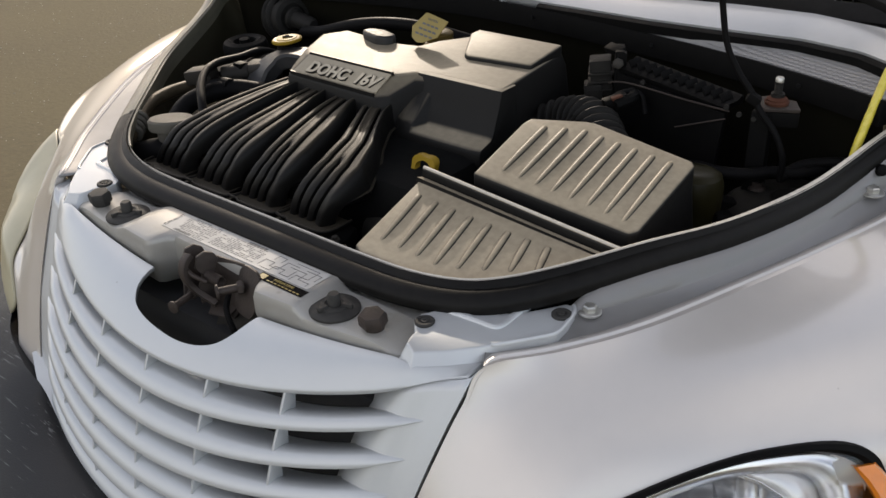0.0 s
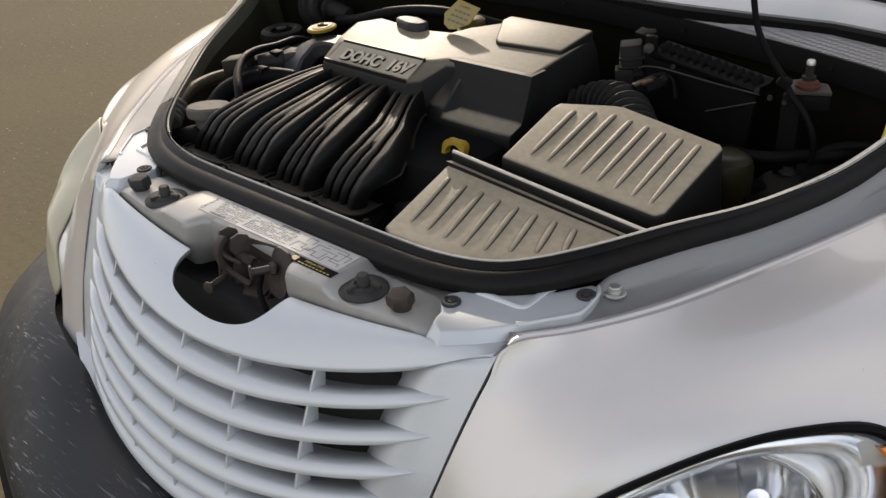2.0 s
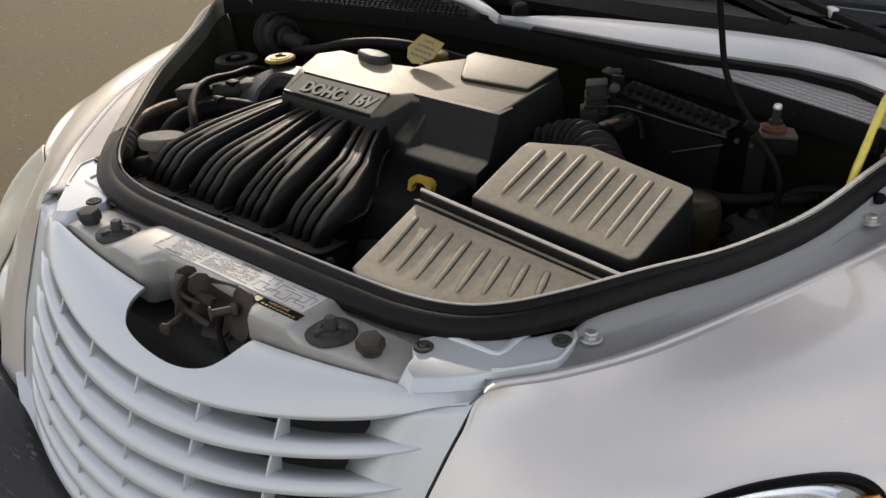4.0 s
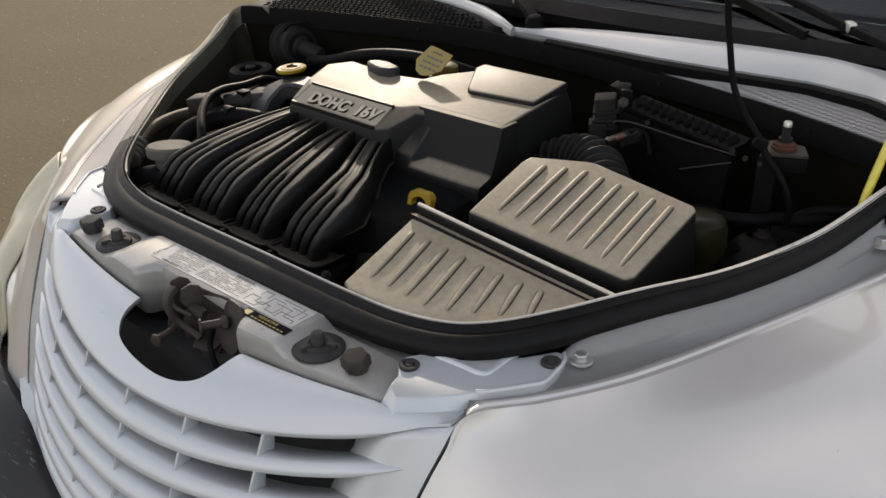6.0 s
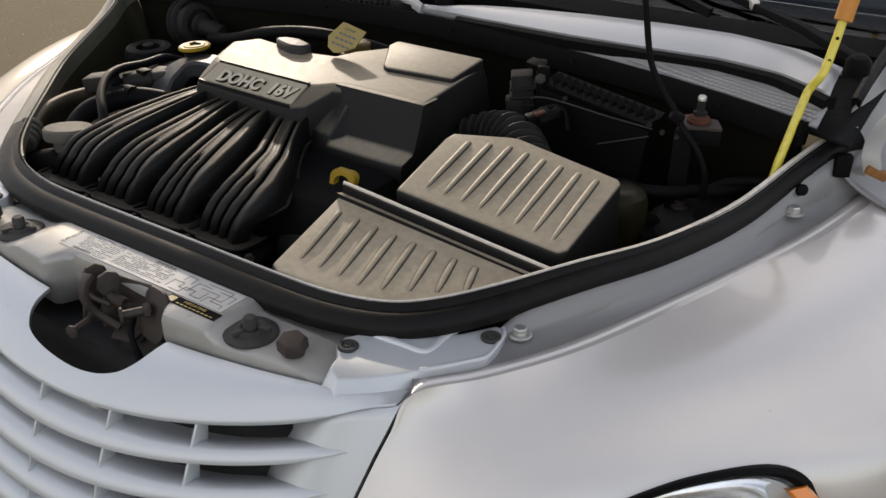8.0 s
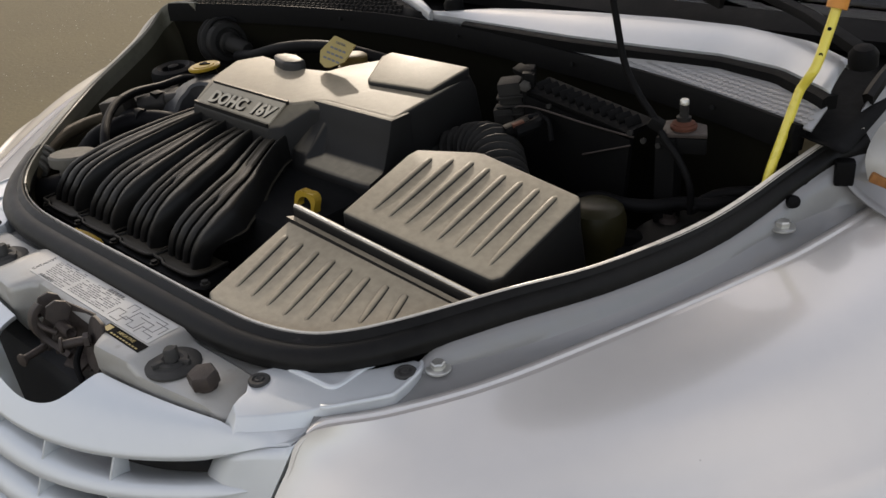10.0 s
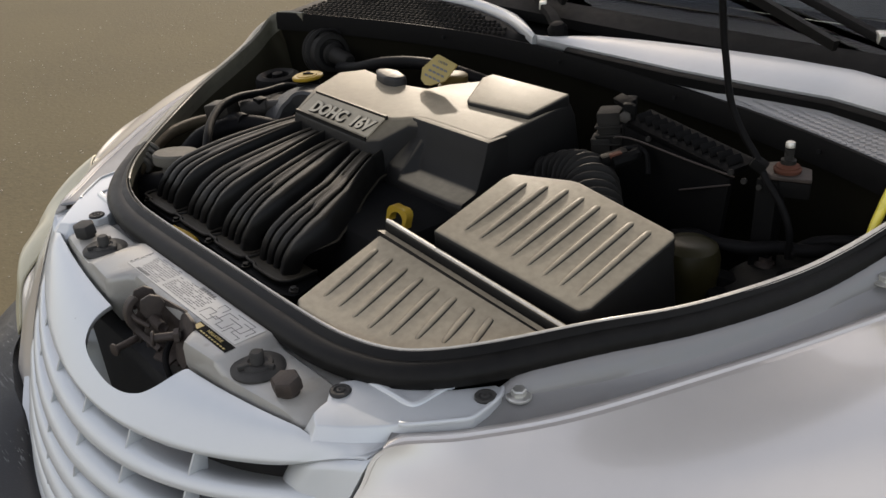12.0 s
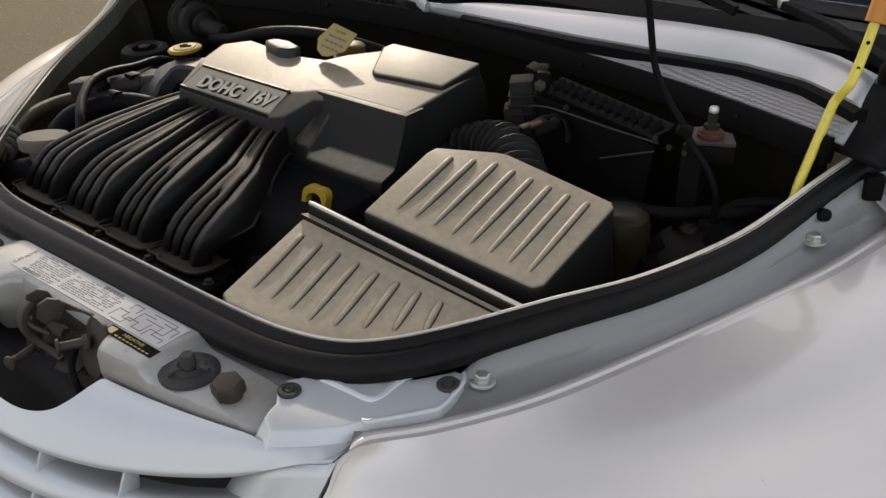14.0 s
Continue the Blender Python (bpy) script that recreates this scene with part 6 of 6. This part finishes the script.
# ---- strut tower, fluid bottle and clutter in front of it ----
tower = new("strut_tower")
tower.parent = car
tower["label"] = "dark strut tower top with studs"
bm = bmesh.new()
turned(bm, (0.578, 0.846, 0.78), (-0.05, 0.02, 1), [(0.118, 0), (0.108, 0.09), (0.100, 0.108), (0.086, 0.116), (0.036, 0.120), (0.032, 0.104), (0.01, 0.096)], 40)
part("tower_top", bm, CAP, tower)
for a in (172, 292, 52):
    bm = bmesh.new()
    c = Vector((0.572 + 0.062 * math.cos(radians(a)), 0.847 + 0.062 * math.sin(radians(a)), 0.896))
    turned(bm, c, (0, 0, 1), [(0.014, 0), (0.013, 0.004), (0.009, 0.006), (0.009, 0.012), (0.005, 0.013), (0.005, 0.024)], 12)
    part("tower_nut", bm, RUST, tower)
bm = bmesh.new()
box(bm, (0.543, 0.800, 0.8955), (0.022, 0.014, 0.002), 0.0005, rot(0, 0, -40))
part("tower_sticker", bm, TAG, tower, "small faded yellow sticker")
bm = bmesh.new()
turned(bm, (0.452, 0.766, 0.855), (0, 0, 1), [(0.038, 0), (0.041, 0.05), (0.041, 0.068), (0.037, 0.082), (0.026, 0.089), (0.012, 0.090)], 24)
part("fluid_bottle", bm, BROWN_BOTTLE, car, "brown translucent fluid bottle with a cap")
bm = bmesh.new()
box(bm, (0.488, 0.790, 0.886), (0.030, 0.022, 0.030), 0.004, rot(10, 20, 50))
box(bm, (0.500, 0.765, 0.868), (0.034, 0.030, 0.040), 0.004, rot(0, 10, 40))
part("connector_block", bm, BLACK, car, "black connector block beside the tower")
bm = bmesh.new()
tube(bm, [(0.40, 0.80, 0.922), (0.43, 0.808, 0.930), (0.466, 0.808, 0.930), (0.503, 0.823, 0.930), (0.531, 0.852, 0.930), (0.565, 0.868, 0.930), (0.592, 0.901, 0.932), (0.62, 0.93, 0.935)], 0.009, 10)
tube(bm, [(0.545, 0.85, 0.925), (0.56, 0.885, 0.935), (0.60, 0.90, 0.945), (0.64, 0.905, 0.95)], 0.008, 10)
part("wiring_loom", bm, HOSE, car, "black taped wiring loom")

# ---- right rear of the bay: bottle, vacuum canister, hoses ----
res = new("coolant_bottle")
res.parent = car
res["label"] = "yellowed bottle with a faded yellow warning tag"
bm = bmesh.new()
turned(bm, (-0.096, 0.846, 0.95), (0, 0, 1), [(0.030, 0), (0.032, 0.03), (0.032, 0.066), (0.028, 0.078), (0.024, 0.080), (0.024, 0.094), (0.020, 0.097), (0.008, 0.098)], 24)
part("bottle", bm, AMBER_BOTTLE, res)
tag_n = Vector((0.20, -0.80, 0.56)).normalized()
tag_x = Vector((0, 0, 1)).cross(tag_n).normalized()
tag_y = tag_n.cross(tag_x)
TAGM = Matrix.Translation((-0.085, 0.797, 1.065)) @ Matrix((tag_x, tag_y, tag_n)).transposed().to_4x4()
bm = bmesh.new()
tag_pts = [(-0.006, 0.0275), (0.000, 0.0270), (0.039, 0.0150), (0.0245, -0.0147), (-0.002, -0.0260), (-0.013, -0.0262), (-0.024, -0.0180), (-0.0275, 0.0012)]
rings(bm, [[TAGM @ Vector((x, y, z)) for x, y in tag_pts] for z in (-0.0012, 0.0012)])
tagp = part("tag", bm, TAG, res, "faded yellow tag")
writing("CAUTION", 0.0062, 0.0002, TAGM @ Matrix.Translation((0.0, 0.0150, 0.0014)) @ rot(0, 0, -14), "tag_title", LABEL_INK, tagp, width=0.020)
bm = bmesh.new()
for i, (x, w) in enumerate(((-0.009, 0.034), (-0.014, 0.036), (-0.019, 0.036))):
    y = 0.0105 - i * 0.0088
    for k in range(4):
        x0, x1 = x + w * (k + 0.02) / 4, x + w * (k + 0.80) / 4
        a = [TAGM @ Vector((u, y - 0.25 * (u - x) + v, 0.0014)) for u, v in ((x0, 0), (x1, 0), (x1, -0.0036), (x0, -0.0036))]
        rings(bm, [a, [p + TAGM.to_3x3() @ Vector((0, 0, 0.0003)) for p in a]])
part("tag_print", bm, LABEL_INK, tagp)

canister = new("purge_canister")
canister.parent = car
canister["label"] = "round dark grey canister with ribbed rings"
CAN_AXIS = Vector((0.93, -0.28, 0.12)).normalized()
bm = bmesh.new()
CAN = Vector((-0.622, 0.932, 0.980))
turned(bm, CAN, CAN_AXIS, [(0.040, 0), (0.051, 0.003), (0.054, 0.008), (0.054, 0.015), (0.051, 0.017), (0.044, 0.018), (0.044, 0.022), (0.051, 0.023), (0.053, 0.025), (0.053, 0.033), (0.050, 0.035), (0.044, 0.036), (0.044, 0.050), (0.040, 0.056), (0.030, 0.058), (0.028, 0.050), (0.020, 0.050)], 36)
part("drum", bm, CAP, canister)
bm = bmesh.new()
turned(bm, CAN + CAN_AXIS * 0.056, CAN_AXIS + Vector((0.1, 0.25, -0.25)), [(0.024, 0), (0.024, 0.008), (0.018, 0.012), (0.017, 0.060), (0.013, 0.066)], 20)
part("spigot", bm, CAP, canister)
bm = bmesh.new()
tube(bm, [(-0.52, 0.900, 0.968), (-0.44, 0.885, 0.985), (-0.36, 0.89, 1.008), (-0.28, 0.905, 1.020), (-0.20, 0.915, 1.022), (-0.10, 0.935, 1.008), (0.0, 0.96, 0.985)], 0.012, 12)
part("vacuum_hose", bm, HOSE, car, "thick black hose across the firewall")
bm = bmesh.new()
tube(bm, [(-0.60, 0.90, 0.94), (-0.61, 0.895, 0.99), (-0.59, 0.90, 1.03), (-0.565, 0.92, 1.038), (-0.55, 0.93, 1.03)], 0.003, 6)
part("thin_wire", bm, HOSE, car, "thin grey wire loop")

# engine mount beside the oil cap
mount = new("engine_mount")
mount.parent = car
mount["label"] = "dusty dark engine mount with a round bush"
bm = bmesh.new()
turned(bm, (-0.561, 0.7734, 0.938), (0, -0.05, 1), [(0.046, 0), (0.047, 0.026), (0.043, 0.036), (0.033, 0.040), (0.024, 0.036), (0.020, 0.020), (0.011, 0.020), (0.011, 0.040), (0.005, 0.042)], 28)
part("bush", bm, BLACK, mount)
bm = bmesh.new()
box(bm, (-0.50, 0.70, 0.945), (0.12, 0.10, 0.03), 0.01, rot(0, -6, 40))
box(bm, (-0.43, 0.70, 0.955), (0.06, 0.05, 0.03), 0.008, rot(0, 0, 20))
part("arm", bm, BLACK, mount)

# pump, pipes and cap on the right front side of the bay
bm = bmesh.new()
turned(bm, (-0.380, 0.446, 0.90), (-0.07, 0.10, 1), [(0.026, 0), (0.026, 0.024), (0.038, 0.026), (0.040, 0.029), (0.040, 0.042), (0.0365, 0.0455), (0.012, 0.0465)], 32)
part("filler_cap", bm, PALE_CAP, car, "weathered grey filler cap")
bm = bmesh.new()
tube(bm, [(-0.45, 0.40, 0.87), (-0.40, 0.42, 0.885), (-0.36, 0.46, 0.89)], 0.026, 14)
tube(bm, [(-0.425, 0.47, 0.90), (-0.44, 0.53, 0.935), (-0.41, 0.60, 0.948), (-0.35, 0.64, 0.942)], 0.018, 12)
tube(bm, [(-0.335, 0.485, 0.95), (-0.362, 0.505, 0.966), (-0.400, 0.535, 0.976), (-0.440, 0.580, 0.984), (-0.466, 0.630, 0.982), (-0.478, 0.690, 0.974), (-0.488, 0.750, 0.970), (-0.49, 0.80, 0.95)], 0.0078, 10)
tube(bm, [(-0.47, 0.58, 0.93), (-0.44, 0.60, 0.95), (-0.40, 0.60, 0.955)], 0.015, 10)
part("coolant_hose", bm, HOSE, car, "black coolant hose beside the manifold")
bm = bmesh.new()
tube(bm, [(-0.440, 0.395, 0.905), (-0.466, 0.434, 0.926), (-0.506, 0.492, 0.934), (-0.521, 0.552, 0.936), (-0.515, 0.602, 0.936)], 0.012, 12)
pipe = part("metal_pipe", bm, BRASSY, car, "dull metal pipe with clamps")
for i in range(4):
    bm = bmesh.new()
    c = Vector((-0.449 - 0.0065 * i, 0.410 + 0.0095 * i, 0.914 + 0.0042 * i))
    turned(bm, c, (-0.48, 0.80, 0.34), [(0.0185, 0), (0.020, 0.002), (0.020, 0.005), (0.0185, 0.007)], 18)
    part("clamp", bm, PALE_CAP, pipe)
bm = bmesh.new()
box(bm, (-0.485, 0.600, 0.962), (0.055, 0.040, 0.028), 0.006, rot(0, -10, 25))
turned(bm, (-0.46, 0.63, 0.955), (0.6, 0.6, 0.1), [(0.018, 0), (0.018, 0.05), (0.012, 0.055)], 16)
turned(bm, (-0.425, 0.665, 0.962), (0.8, 0.3, 0.1), [(0.014, 0), (0.016, 0.03), (0.014, 0.06)], 16)
part("pump", bm, ALU, car, "dusty cast pump housing")
bm = bmesh.new()
box(bm, (-0.435, 0.655, 0.972), (0.022, 0.02, 0.018), 0.004)
part("pipe_joint", bm, BLACK, car, "black pipe joint")
bm = bmesh.new()
turned(bm, (-0.395, 0.678, 0.975), (1, 0.2, 0.0), [(0.006, 0), (0.008, 0.03), (0.006, 0.04)], 12)
part("hose_nipple", bm, BLACK, car, "black hose nipple")

# ---- bonnet, held open above the view ----
bonnet = new("bonnet")
bonnet.parent = car
bonnet["label"] = "silver bonnet held open by the prop rod"
bm = bmesh.new()
ang = radians(46)
rows = []
for j in range(13):
    t = j / 12
    w = 0.70 - 0.26 * t ** 2.2
    y = 1.04 - 0.90 * t * math.cos(ang)
    z = 1.285 + 0.90 * t * math.sin(ang)
    rows.append([(w * s, y + 0.10 * (s * s) * (t - 0.35) * 0.5, z + 0.06 * (1 - s * s) * math.cos(ang) + 0.0) for s in [-1 + i / 10 for i in range(21)]])
grid(bm, rows)
part("bonnet_skin", bm, PAINT, bonnet, solid=0.012)
# unseen black sheet, added to cut light bounced down into the bay
bm = bmesh.new()
grid(bm, [[Vector(p) * 1.0 + Vector((-0.03 * p[0], -0.018, -0.022)) for p in r] for r in rows[1:-1]])
part("bounce_blocker", bm, DARK, bonnet, "added unseen black sheet under the bonnet, cuts bounced light", solid=0.006)

# ---- the rest of the body, plain, and the wheels it stands on ----
bm = bmesh.new()
roof = [[(x, 1.92 + 2.12 * t, 1.63 + 0.10 * math.sin(math.pi * (0.15 + 0.75 * t)) - 0.05 * (x / 0.62) ** 2) for x in [-0.64 + 1.28 * i / 12 for i in range(13)]] for t in [k / 8 for k in range(9)]]
grid(bm, roof)
part("roof", bm, PAINT, car, "silver painted roof", solid=0.01)
# tail: rear window, tailgate and bumper
bm = bmesh.new()
grid(bm, [[(x * w, y + 0.03 * (1 - (x / 0.64) ** 2), z) for x in [-0.64 + 1.28 * i / 12 for i in range(13)]] for w, y, z in ((0.98, 4.05, 1.63), (1.05, 4.22, 1.36), (1.10, 4.34, 1.10))])
part("rear_window", bm, DASH, car, "dark tinted rear window", solid=0.006)
bm = bmesh.new()
grid(bm, [[(x * w, y + 0.05 * (1 - (x / 0.64) ** 2), z) for x in [-0.64 + 1.28 * i / 12 for i in range(13)]] for w, y, z in ((1.10, 4.34, 1.10), (1.34, 4.41, 0.95), (1.42, 4.45, 0.62), (1.40, 4.43, 0.42))])
part("tailgate", bm, PAINT, car, "silver painted tailgate", solid=0.01)
bm = bmesh.new()
sweep(bm, spline([(-0.93, 4.15, 0.34), (-0.88, 4.42, 0.34), (-0.55, 4.53, 0.34), (0.0, 4.56, 0.34), (0.55, 4.53, 0.34), (0.88, 4.42, 0.34), (0.93, 4.15, 0.34)], 5), [(-0.05, -0.14), (0.03, -0.14), (0.05, -0.05), (0.05, 0.05), (0.03, 0.10), (-0.05, 0.10)])
part("rear_bumper", bm, BUMPER, car, "charcoal plastic rear bumper")
for side in (1, -1):
    wide = 0.0 if side > 0 else 0.06
    bm = bmesh.new()
    rows = []
    for y, k, low in ((1.26, 1.0, 0.20), (1.7, 0.985, 0.16), (2.4, 0.98, 0.16), (3.1, 0.985, 0.18), (3.26, 0.99, 0.36), (3.42, 1.01, 0.52), (3.66, 1.02, 0.58), (3.90, 1.01, 0.52), (4.04, 0.99, 0.36), (4.22, 0.96, 0.26), (4.42, 0.91, 0.26)):
        top = 1.06 + 0.012 * (y - 1.2)
        rows.append([(side * (x * k + wide), y, z) for x, z in ((0.70, top), (0.84, top - 0.03), (0.93, top - 0.13), (0.965, 0.5 * (top + low)), (0.955, low + 0.02), (0.94, low))])
    grid(bm, rows)
    part("body_side", bm, PAINT, car, "silver painted body side", solid=0.01)
    bm = bmesh.new()
    grid(bm, [[(side * (0.745 - 0.13 * t), y0 + (y1 - y0) * t, 1.06 + 0.56 * t) for t in (0, 0.5, 1)] for y0, y1 in ((1.24, 1.93), (2.2, 2.2), (3.3, 3.3), (4.30, 4.02))])
    part("side_window", bm, DASH, car, "dark tinted side window", solid=0.006)
    bm = bmesh.new()
    tube(bm, [(side * 0.75, 1.20, 1.06), (side * 0.70, 1.56, 1.35), (side * 0.645, 1.92, 1.61)], 0.03, 10)
    part("pillar", bm, PAINT, car, "silver windscreen pillar")
    for y, low, high in ((2.25, 2.27, 0.035), (3.15, 3.13, 0.035), (4.28, 4.00, 0.05)):
        bm = bmesh.new()
        tube(bm, [(side * 0.735, y, 1.06), (side * 0.635, low, 1.62)], high, 8, 1)
        part("side_pillar", bm, PAINT, car, "silver pillar between side windows")
    for y in (0.72, 3.66):
        wheel = new("wheel")
        wheel.parent = car
        bm = bmesh.new()
        turned(bm, (side * 0.74, y, GROUND + 0.355), (side, 0, 0), [(0.22, 0), (0.33, 0.0), (0.355, 0.03), (0.355, 0.18), (0.33, 0.21), (0.24, 0.21)], 40)
        part("tyre", bm, RUBBER, wheel, "black rubber tyre")
        bm = bmesh.new()
        turned(bm, (side * 0.74, y, GROUND + 0.355), (side, 0, 0), [(0.22, 0.16), (0.235, 0.205), (0.20, 0.19), (0.05, 0.20), (0.02, 0.21)], 30)
        part("rim", bm, STEEL, wheel)
